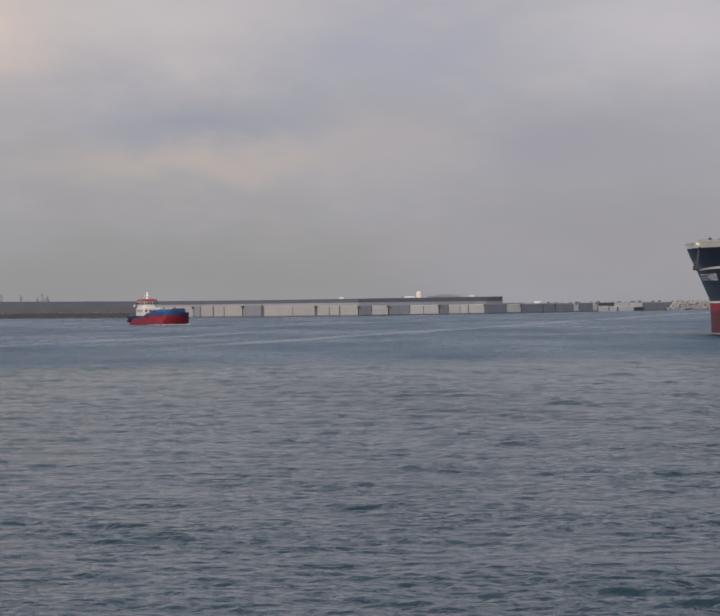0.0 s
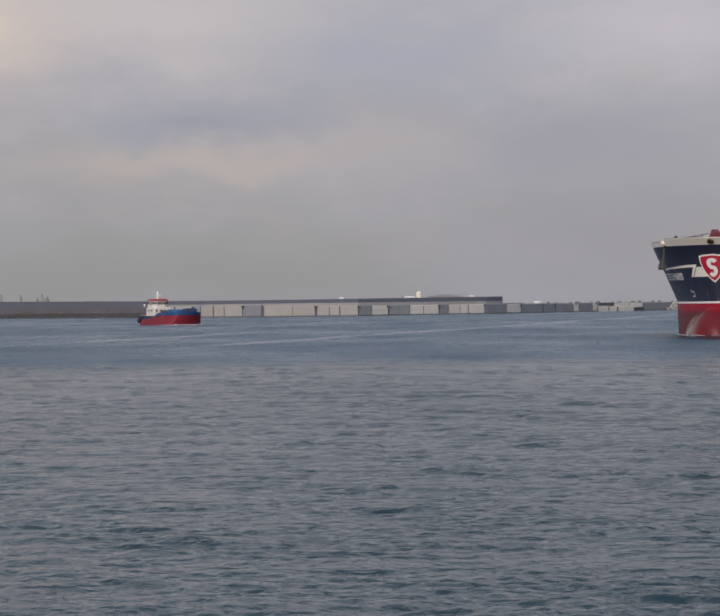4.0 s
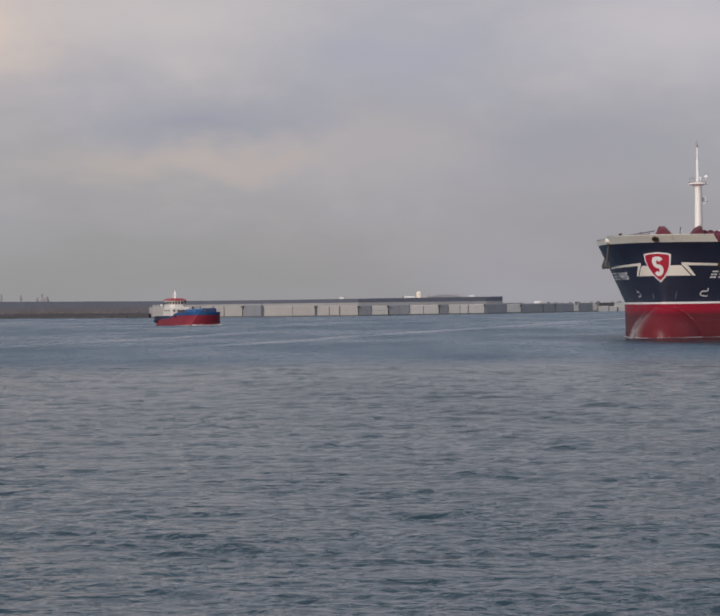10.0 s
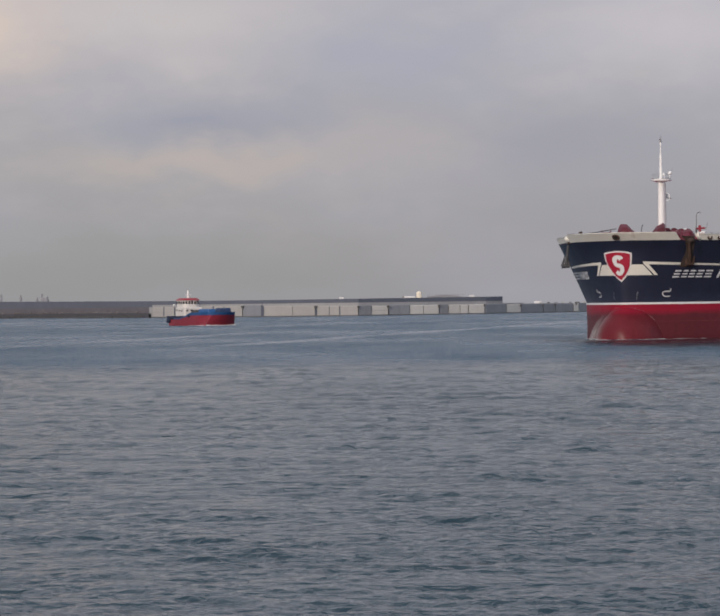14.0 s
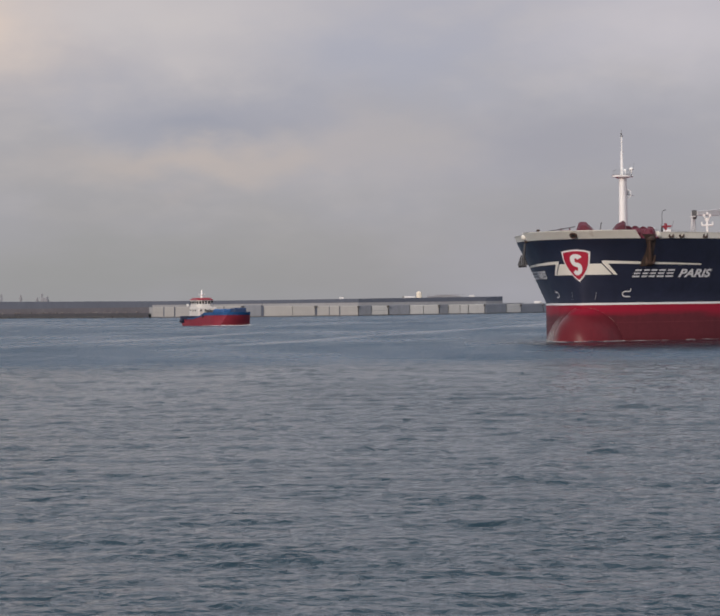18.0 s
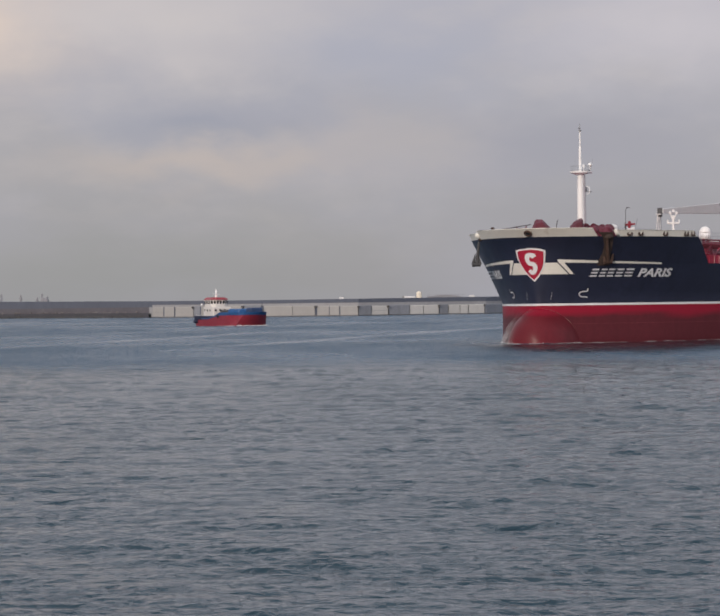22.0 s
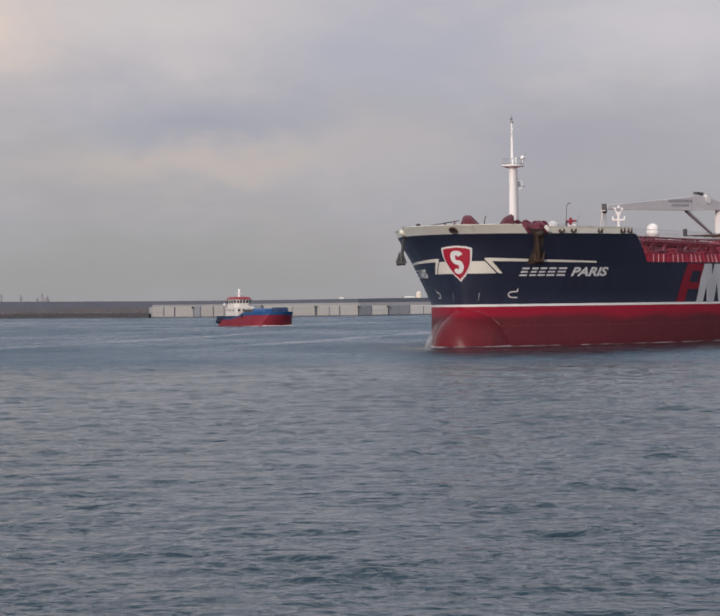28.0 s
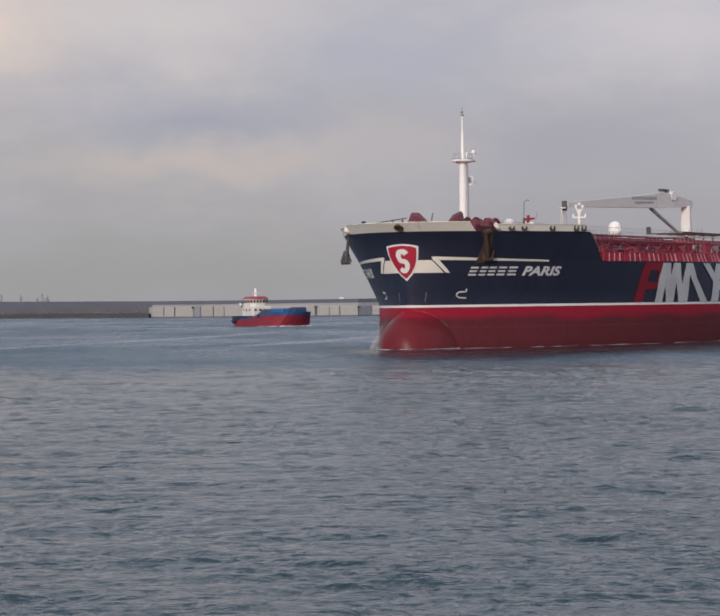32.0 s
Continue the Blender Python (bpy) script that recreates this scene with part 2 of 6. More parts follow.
def water_material():
    m = bpy.data.materials.new("rippled_sea_water")
    m.use_nodes = True
    n, k = m.node_tree.nodes, m.node_tree.links
    b = n["Principled BSDF"]
    b.inputs["IOR"].default_value = 1.333
    tc = n.new("ShaderNodeTexCoord").outputs["Object"]

    def tex(sx, sy, detail, rough=0.55, warp=0.0):
        mp = n.new("ShaderNodeMapping")
        mp.inputs["Scale"].default_value = (sx, sy, 1)
        k.new(tc, mp.inputs[0])
        t = n.new("ShaderNodeTexNoise")
        t.inputs["Scale"].default_value, t.inputs["Detail"].default_value = 1.0, detail
        t.inputs["Roughness"].default_value, t.inputs["Distortion"].default_value = rough, warp
        k.new(mp.outputs[0], t.inputs["Vector"])
        return t.outputs[0]

    def calc(op, x, y):
        q = n.new("ShaderNodeMath")
        q.operation = op
        for s, v in zip(q.inputs, (x, y)):
            if isinstance(v, (int, float)):
                s.default_value = v
            else:
                k.new(v, s)
        return q.outputs[0]

    def clamp_range(src, lo, hi, out_lo, out_hi):
        r = n.new("ShaderNodeMapRange")
        for s, v in zip(list(r.inputs)[1:5], (lo, hi, out_lo, out_hi)):
            s.default_value = v
        k.new(src, r.inputs[0])
        return r.outputs[0]

    # calm slicks drawn out by the current, and gusts that roughen the water over tens of metres
    sep = n.new("ShaderNodeSeparateXYZ")
    k.new(tc, sep.inputs[0])
    wob = tex(0.02, 0.008, 3)
    slick = None
    for x0, y0, x1, y1, wide, start, stop in ((-22, 315, 56, 663, 4.4, -28, 900), (-50, 330, -20, 484, 4.6, -900, -6), (-126, 887, -53, 809, 13.0, -900, -35)):
        ln = math.hypot(x1 - x0, y1 - y0)
        nx, ny = (y1 - y0) / ln, -(x1 - x0) / ln
        d = calc("ADD", calc("MULTIPLY", calc("SUBTRACT", sep.outputs[0], x0), nx), calc("MULTIPLY", calc("SUBTRACT", sep.outputs[1], y0), ny))
        d = calc("ADD", d, calc("MULTIPLY", calc("SUBTRACT", wob, 0.5), 12.0))
        d = clamp_range(calc("ABSOLUTE", d, 0.0), 0.0, wide, 1.0, 0.0)
        d = calc("MULTIPLY", d, clamp_range(sep.outputs[0], stop - 25.0, stop, 1.0, 0.0))
        d = calc("MULTIPLY", d, clamp_range(sep.outputs[0], start, start + 14.0, 0.0, 1.0))
        slick = d if slick is None else calc("MAXIMUM", slick, d)
    slick = calc("MULTIPLY", slick, clamp_range(tex(0.03, 0.02, 4), 0.40, 0.56, 0.35, 1.0))
    gusts = clamp_range(tex(0.035, 0.012, 3), 0.36, 0.64, 0.62, 1.12)
    live = calc("MULTIPLY", gusts, calc("SUBTRACT", 1.0, calc("MULTIPLY", slick, 0.85)))
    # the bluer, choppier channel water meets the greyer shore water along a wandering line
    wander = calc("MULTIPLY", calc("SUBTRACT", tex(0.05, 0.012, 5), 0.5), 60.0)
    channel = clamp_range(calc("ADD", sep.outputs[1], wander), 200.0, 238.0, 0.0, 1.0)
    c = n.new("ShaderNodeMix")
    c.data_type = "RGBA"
    # the channel's blue holds the water's own colour and a tint of reflected sky
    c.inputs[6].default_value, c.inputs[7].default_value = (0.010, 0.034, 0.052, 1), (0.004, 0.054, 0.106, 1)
    k.new(channel, c.inputs[0])
    # wavelets too fine to see make the open water rougher
    k.new(calc("ADD", clamp_range(live, 0.2, 1.1, 0.05, 0.12), calc("MULTIPLY", calc("MULTIPLY", channel, live), 0.24)), b.inputs["Roughness"])
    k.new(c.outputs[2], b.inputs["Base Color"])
    live = calc("MULTIPLY", live, calc("ADD", 1.0, calc("MULTIPLY", channel, 1.0)))
    chain = None
    for height, dist in ((tex(0.85, 0.95, 3, 0.5, 0.5), 0.42), (tex(3.0, 3.4, 3, 0.55, 0.4), 0.13), (tex(9.0, 11.0, 2), 0.018)):
        bp = n.new("ShaderNodeBump")
        bp.inputs["Distance"].default_value = dist
        k.new(live, bp.inputs["Strength"])
        k.new(height, bp.inputs["Height"])
        if chain:
            k.new(chain, bp.inputs["Normal"])
        chain = bp.outputs[0]
    k.new(chain, b.inputs["Normal"])
    return m


WATER = water_material()


def reflection_material():
    """Dark, smoother water for the hull's reflection, thinning out to nothing at its ragged edge."""
    m = bpy.data.materials.new("hull_reflection_water")
    m.use_nodes = True
    n, k = m.node_tree.nodes, m.node_tree.links
    b = n["Principled BSDF"]
    b.inputs["Base Color"].default_value = (0.008, 0.022, 0.030, 1)
    b.inputs["Roughness"].default_value, b.inputs["IOR"].default_value = 0.18, 1.333
    tc = n.new("ShaderNodeTexCoord").outputs["Object"]

    def noise_of(scale, detail):
        t = n.new("ShaderNodeTexNoise")
        t.inputs["Scale"].default_value, t.inputs["Detail"].default_value = scale, detail
        k.new(tc, t.inputs["Vector"])
        return t.outputs[0]
    bp = n.new("ShaderNodeBump")
    bp.inputs["Strength"].default_value, bp.inputs["Distance"].default_value = 0.9, 0.16
    k.new(noise_of(0.6, 4), bp.inputs["Height"])
    k.new(bp.outputs[0], b.inputs["Normal"])
    at = n.new("ShaderNodeAttribute")
    at.attribute_name = "edge"
    add = n.new("ShaderNodeMath")
    add.operation = "ADD"
    k.new(at.outputs["Fac"], add.inputs[0])
    k.new(noise_of(0.25, 4), add.inputs[1])
    r = n.new("ShaderNodeMapRange")
    r.interpolation_type = "SMOOTHSTEP"
    r.inputs[1].default_value, r.inputs[2].default_value = 0.50, 1.35
    k.new(add.outputs[0], r.inputs[0])
    k.new(r.outputs[0], b.inputs["Alpha"])
    return m


HULL_REFLECTION = reflection_material()


# ---- mesh helpers ----
def part(name, bm, material, parent=None, label="", smooth=False):
    """Links a bmesh as one mesh object, under a thing or a part."""
    me = bpy.data.meshes.new(name)
    bm.normal_update()
    bm.to_mesh(me)
    bm.free()
    me.materials.append(material)
    if smooth:
        for p in me.polygons:
            p.use_smooth = True
    ob = new(name, me)
    if parent:
        ob.parent = parent
    if label:
        ob["label"] = label
    return ob


def block(bm, c, size, rot=0.0, bevel=0.0, taper=1.0):
    """A box with centre c, turned by rot degrees about z; taper narrows its top."""
    r = bmesh.ops.create_cube(bm, size=1.0)
    for v in r["verts"]:
        k = taper if v.co.z > 0 else 1.0
        v.co = Vector((v.co.x * size[0] * k, v.co.y * size[1] * k, v.co.z * size[2]))
    if bevel:
        e = list({e for v in r["verts"] for e in v.link_edges})
        r = bmesh.ops.bevel(bm, geom=e, offset=bevel, segments=1, affect="EDGES")
    bmesh.ops.transform(bm, matrix=Matrix.Translation(c) @ Matrix.Rotation(radians(rot), 4, "Z"), verts=r["verts"])
    return bm


def tube(bm, a, b, r1, r2=None, seg=8):
    a, b = Vector(a), Vector(b)
    d = b - a
    m = Matrix.Translation((a + b) / 2) @ d.to_track_quat("Z", "Y").to_matrix().to_4x4()
    bmesh.ops.create_cone(bm, cap_ends=True, segments=seg, radius1=r1, radius2=r1 if r2 is None else r2, depth=d.length, matrix=m)
    return bm


def ball(bm, c, r, sx=1, sy=1, sz=1, seg=12):
    bmesh.ops.create_uvsphere(bm, u_segments=seg, v_segments=max(6, seg // 2), radius=r, matrix=Matrix.Translation(c) @ Matrix.Diagonal((sx, sy, sz, 1)))
    return bm


def B():
    return bmesh.new()


def base_point(name, m):
    e = new(name)
    e.empty_display_size = 0.5
    e.matrix_basis = m
    return e


def grid_mesh(bm, rows):
    """Faces between rows of equally many points."""
    vs = [[bm.verts.new(p) for p in row] for row in rows]
    for a, b in zip(vs, vs[1:]):
        for i in range(len(a) - 1):
            try:
                bm.faces.new((a[i], a[i + 1], b[i + 1], b[i]))
            except ValueError:
                pass
    return vs


# ---- the sea ----
def build_sea():
    near = np.concatenate([np.arange(26, 60, 0.065), np.geomspace(60, 420, 900), np.geomspace(425, 4850, 120)])
    ys = np.concatenate([[-4000, -1500, -500, -150, -40, 0, 14], near])
    half = 400
    u = np.linspace(-1, 1, 2 * half + 1)
    inner = np.where(ys[:, None] > 20, ys[:, None] * 0.165 + 9.0, 13.0) * u[None, :]
    outer = np.array([60, 200, 600, 1500, 4000.0])
    edge = inner[:, -1:]
    right = edge + outer[None, :] * (0.4 + 0.6 * np.clip(ys[:, None] / 2000, 0, 1))
    right[:, -1] = 4600
    X = np.concatenate([-right[:, ::-1], inner, right], axis=1)
    Y = np.repeat(ys[:, None], X.shape[1], axis=1)
    rng = np.random.default_rng(7)
    Zs = np.zeros_like(X)
    fade = np.clip((Y - 18) / 8, 0, 1) * np.clip((900 - Y) / 500, 0, 1)
    for i in range(74):
        wave = 0.26 * 1.049 ** i if i < 66 else rng.uniform(7, 14)
        ang = radians(rng.normal(-84, 26))
        k = 2 * math.pi / wave
        amp = 0.0105 * wave ** 0.70 * min(1.0, (1.5 / wave) ** 0.75) * (1.0 if i < 66 else 0.9)
        cut = np.clip((wave * 240 - Y) / (wave * 120), 0, 1)
        gust = 0.5 + 0.5 * np.sin(X * rng.uniform(0.03, 0.16) + Y * rng.uniform(0.02, 0.09) + rng.uniform(0, 6.3))
        ph = k * (X * math.cos(ang) + Y * math.sin(ang)) + rng.uniform(0, 6.3) + 0.9 * np.sin(X * 0.9 / wave ** 0.5 + Y * 0.33 + i) + 0.6 * np.sin(X * 0.21 - Y * 0.4 + 2 * i)
        Zs += amp * cut * gust * (np.sin(ph) + 0.25 * np.cos(2 * ph))
    patch = np.zeros_like(X)
    for i in range(7):
        kx, ky = 2 * math.pi / rng.uniform(7, 30), 2 * math.pi / rng.uniform(6, 20)
        patch += np.sin(kx * X + ky * Y + rng.uniform(0, 6.3) + 1.4 * np.sin(0.11 * X * (1 + 0.2 * i) - 0.07 * Y))
    Zs *= fade * (1 - 0.62 * np.clip((Y - 200) / 36, 0, 1)) * np.clip(0.74 + 0.26 * (Y - 32) / 100, 0.74, 1.0) * np.clip(0.96 + 0.19 * patch, 0.45, 1.6)
    me = bpy.data.meshes.new("sea")
    nr, nc = X.shape
    idx = np.arange(nr * nc).reshape(nr, nc)
    quads = np.stack([idx[:-1, :-1], idx[:-1, 1:], idx[1:, 1:], idx[1:, :-1]], axis=-1).reshape(-1, 4)
    me.vertices.add(nr * nc)
    me.vertices.foreach_set("co", np.stack([X, Y, Zs], axis=-1).astype(np.float32).ravel())
    me.loops.add(quads.size)
    me.loops.foreach_set("vertex_index", quads.astype(np.int32).ravel())
    me.polygons.add(len(quads))
    me.polygons.foreach_set("loop_start", np.arange(0, quads.size, 4, dtype=np.int32))
    me.polygons.foreach_set("use_smooth", np.ones(len(quads), dtype=bool))
    me.update(calc_edges=True)
    me.materials.append(WATER)
    return tagged(new("water", me), "rippled blue-grey harbour water under an overcast sky", "water", kind="structure")


sea = build_sea()


# ---- the tanker: its own space has x aft from the stem, y to starboard, z up from the waterline ----
LEVELS = [  # height, stem, length of the curved bow, half beam, fineness of the bow
    (-4.0, 2.6, 62.0, 18.6, 1.20), (0.0, 1.5, 60.0, 19.6, 1.23), (2.5, 1.1, 58.0, 19.9, 1.35), (5.0, 0.72, 56.0, 20.0, 1.45),
    (7.6, 0.0, 52.0, 20.0, 1.35), (9.6, -0.45, 50.0, 20.0, 1.226), (11.5, -0.85, 48.0, 20.0, 1.083), (12.8, -1.8, 48.0, 20.0, 1.03),
    (13.75, -2.9, 48.0, 20.0, 1.06)]
LZ = [l[0] for l in LEVELS]


def level_at(z):
    return [float(np.interp(z, LZ, [l[i] for l in LEVELS])) for i in (1, 2, 3, 4)]


ARC = np.linspace(0, math.pi / 2, 400)
ARC_S = np.concatenate([[0], np.cumsum(np.hypot(np.diff(50.5 * (1 - np.cos(ARC))), np.diff(20 * np.sin(ARC) ** 1.26)))])
BOW_Q = float(ARC_S[-1])
Q_END = BOW_Q + 128.0
STEP_Q = 24.4          # where the raised forecastle ends


def skin_flat(q, z):
    s0, ln, hb, e = level_at(z)
    a = abs(q)
    if a <= BOW_Q:
        u = float(np.interp(a, ARC_S, ARC))
        s, b = s0 + ln * (1 - math.cos(u)), hb * math.sin(u) ** e
    else:
        s, b = s0 + ln + (a - BOW_Q) * (178 - s0 - ln) / 128.0, hb
        if s > 145:
            b = hb * (1 - 0.30 * ((s - 145) / 33) ** 2)
    return s, b


def skin(q, z, proud=0.0):
    """The point of the hull q metres round from the stem (port is positive) at the height z, lifted off the plate by proud."""
    s, b = skin_flat(q, z)
    if proud and abs(q) < 0.03:
        s, b = s - proud, 0.0
    elif proud:
        a = max(abs(q), 0.02)
        s1, b1 = skin_flat(a - 0.02, z)
        s2, b2 = skin_flat(a + 0.02, z)
        k = math.hypot(s2 - s1, b2 - b1)
        s, b = s - proud * (b2 - b1) / k, b + proud * (s2 - s1) / k
    return Vector((s, -b if q >= 0 else b, z))


def flat_mark(name, outline, material, parent, label="", proud=0.03, cell=0.35):
    """A painted mark on the curved plate: a polygon in metres round the hull and height, cut into columns that follow the plate."""
    bm = B()
    lo, hi = min(p[0] for p in outline), max(p[0] for p in outline)
    f = bm.faces.new([bm.verts.new((p[0], 0, p[1])) for p in outline])
    n = max(1, int((hi - lo) / cell))
    for i in range(1, n):
        geom = bm.verts[:] + bm.edges[:] + bm.faces[:]
        bmesh.ops.bisect_plane(bm, geom=geom, plane_co=(lo + (hi - lo) * i / n, 0, 0), plane_no=(1, 0, 0))
    zs = [v.co.z for v in bm.verts]
    z0, z1 = min(zs), max(zs)
    m = max(1, int((z1 - z0) / 0.8))
    for i in range(1, m):
        geom = bm.verts[:] + bm.edges[:] + bm.faces[:]
        bmesh.ops.bisect_plane(bm, geom=geom, plane_co=(0, 0, z0 + (z1 - z0) * i / m), plane_no=(0, 0, 1))
    for v in bm.verts:
        v.co = skin(v.co.x, v.co.z, proud)
    return part(name, bm, material, parent, label)


def word_mark(name, text, q0, z0, size, material, parent, side=1, shear=0.3, proud=0.035, squash=1.0):
    cu = bpy.data.curves.new(name, "FONT")
    cu.body, cu.size, cu.shear, cu.offset = text, size, shear, 0.05
    cu.resolution_u = 3
    tmp = new(name, cu)
    dg = bpy.context.evaluated_depsgraph_get()
    me = bpy.data.meshes.new_from_object(tmp.evaluated_get(dg))
    bpy.data.objects.remove(tmp)
    bm = B()
    bm.from_mesh(me)
    bpy.data.meshes.remove(me)
    for v in bm.verts:
        q = q0 + v.co.x * squash
        v.co = skin(q, z0 + v.co.y, proud)
    return part(name, bm, material, parent)


def bulb_at(a, t, k=1.0):
    """A point of the bulb: a runs from the nose to the after end, t round its axis from starboard upwards; k lifts it off the surface."""
    r, x = math.sin(a) ** 0.72 * k, math.cos(a) ** 0.72 * k
    return Vector((6.2 - 8.9 * x, 4.3 * r * math.cos(t), -0.9 + (5.65 if math.sin(t) > 0 else 5.45) * r * math.sin(t)))


def build_hull():
    ship = base_point("tanker", pose(56.4, 366.7, 0, 0, 0, 61.7))
    tagged(ship, "large blunt-bowed tanker, navy topsides over a red bottom, under way", "ship")
    bow = [-x for x in np.linspace(0, BOW_Q, 90)[:0:-1]] + list(np.linspace(0, BOW_Q, 90))
    tail = list(np.linspace(BOW_Q, Q_END, 40)[1:])
    qs = [-x for x in tail[::-1]] + bow + tail

    def band(name, zs, material, label, proud=0.0):
        bm = B()
        grid_mesh(bm, [[skin(q, z, proud) for q in qs] for z in zs])
        return part(name, bm, material, ship, label, smooth=True)
    band("hull_bottom", (-4, -2, 0, 1.2, 2.5, 3.62, 4.66), BOTTOM_RED, "maroon antifouling bottom, brighter crimson under the white line")
    band("load_line_stripe", (4.60, 4.86), LINE_WHITE, "thin white line above the red bottom", 0.02)
    band("topside_plating", (4.66, 5.0, 6.3, 7.6, 8.6, 9.6), NAVY, "navy blue hull plating")
    # raised forecastle plating, sloping down to the main deck at its after end
    bm = B()
    grid_mesh(bm, [[skin(f * (STEP_Q + 1.2 - (z - 9.6) * 0.56), z) for f in np.linspace(-1, 1, 121)] for z in (9.6, 10.5, 11.5, 12.2, 12.8)])
    part("forecastle_plating", bm, NAVY, ship, "navy blue raised forecastle plating", smooth=True)

    def bulwark(q0, q1, low=12.8, high=13.75):
        bm = B()
        q = np.linspace(q0, q1, 40)
        grid_mesh(bm, [[skin(x, z, p) for x in q] for z, p in ((low, 0), (13.3, 0), (high, 0), (high, -0.14), (low, -0.14))])
        b = part("bulwark", bm, HULL_WHITE, ship, "cream-white bulwark plate with stains")
        bm = B()
        grid_mesh(bm, [[skin(x, z, p) for x in q] for z, p in ((high, 0.06), (high + 0.07, 0.06), (high + 0.07, -0.2), (high, -0.2), (high, 0.06))])
        part("bulwark_cap", bm, HULL_WHITE, b)
    bulwark(-9.3, 7.35)
    for f in (-1, 1):
        bulwark(f * (10.1 if f > 0 else 9.3), f * 23.5, 12.8, 13.5)
    # decks
    bm = B()
    ring = [skin(q, 12.8, -0.1) for q in np.linspace(-23.5, 23.5, 81)]
    bm.faces.new([bm.verts.new((p.x, p.y, 12.7)) for p in ring])
    part("forecastle_deck", bm, DECK_RED, ship)
    bm = B()
    grid_mesh(bm, [[Vector((skin(23.4, z).x + 0.1, f * (skin(-23.4, z).y - 0.15), z)) for f in np.linspace(-1, 1, 9)] for z in (12.7, 11.2, 9.6)])
    part("forecastle_bulkhead", bm, DECK_RED, ship)
    bm = B()
    bm.faces.new([bm.verts.new(skin(q, 9.58, -0.02)) for q in qs])
    part("main_deck", bm, DECK_RED, ship)
    bm = B()
    zs = (9.58, 5, 0, -4)
    grid_mesh(bm, [[skin(Q_END, z), skin(-Q_END, z)] for z in zs])
    part("transom", bm, NAVY, ship)
    # bulb at the foot of the stem, wet and scraped
    bm = B()
    rows = []
    for i in range(25):
        a = i / 24 * math.pi / 2
        rows.append([bulb_at(a, t) for t in np.linspace(0, 2 * math.pi, 49)])
    grid_mesh(bm, rows)
    bmesh.ops.remove_doubles(bm, verts=bm.verts, dist=0.002)
    bulb = part("bulbous_bow", bm, BULB_RED, ship, "wet red bulb at the foot of the stem", smooth=True)
    return ship


ship = build_hull()


def mark_pair(name, outline, material, label="", proud=0.02):
    flat_mark(name, outline, material, ship, label, proud)
    flat_mark(name, [(-q, z) for q, z in outline][::-1], material, ship, label, proud)


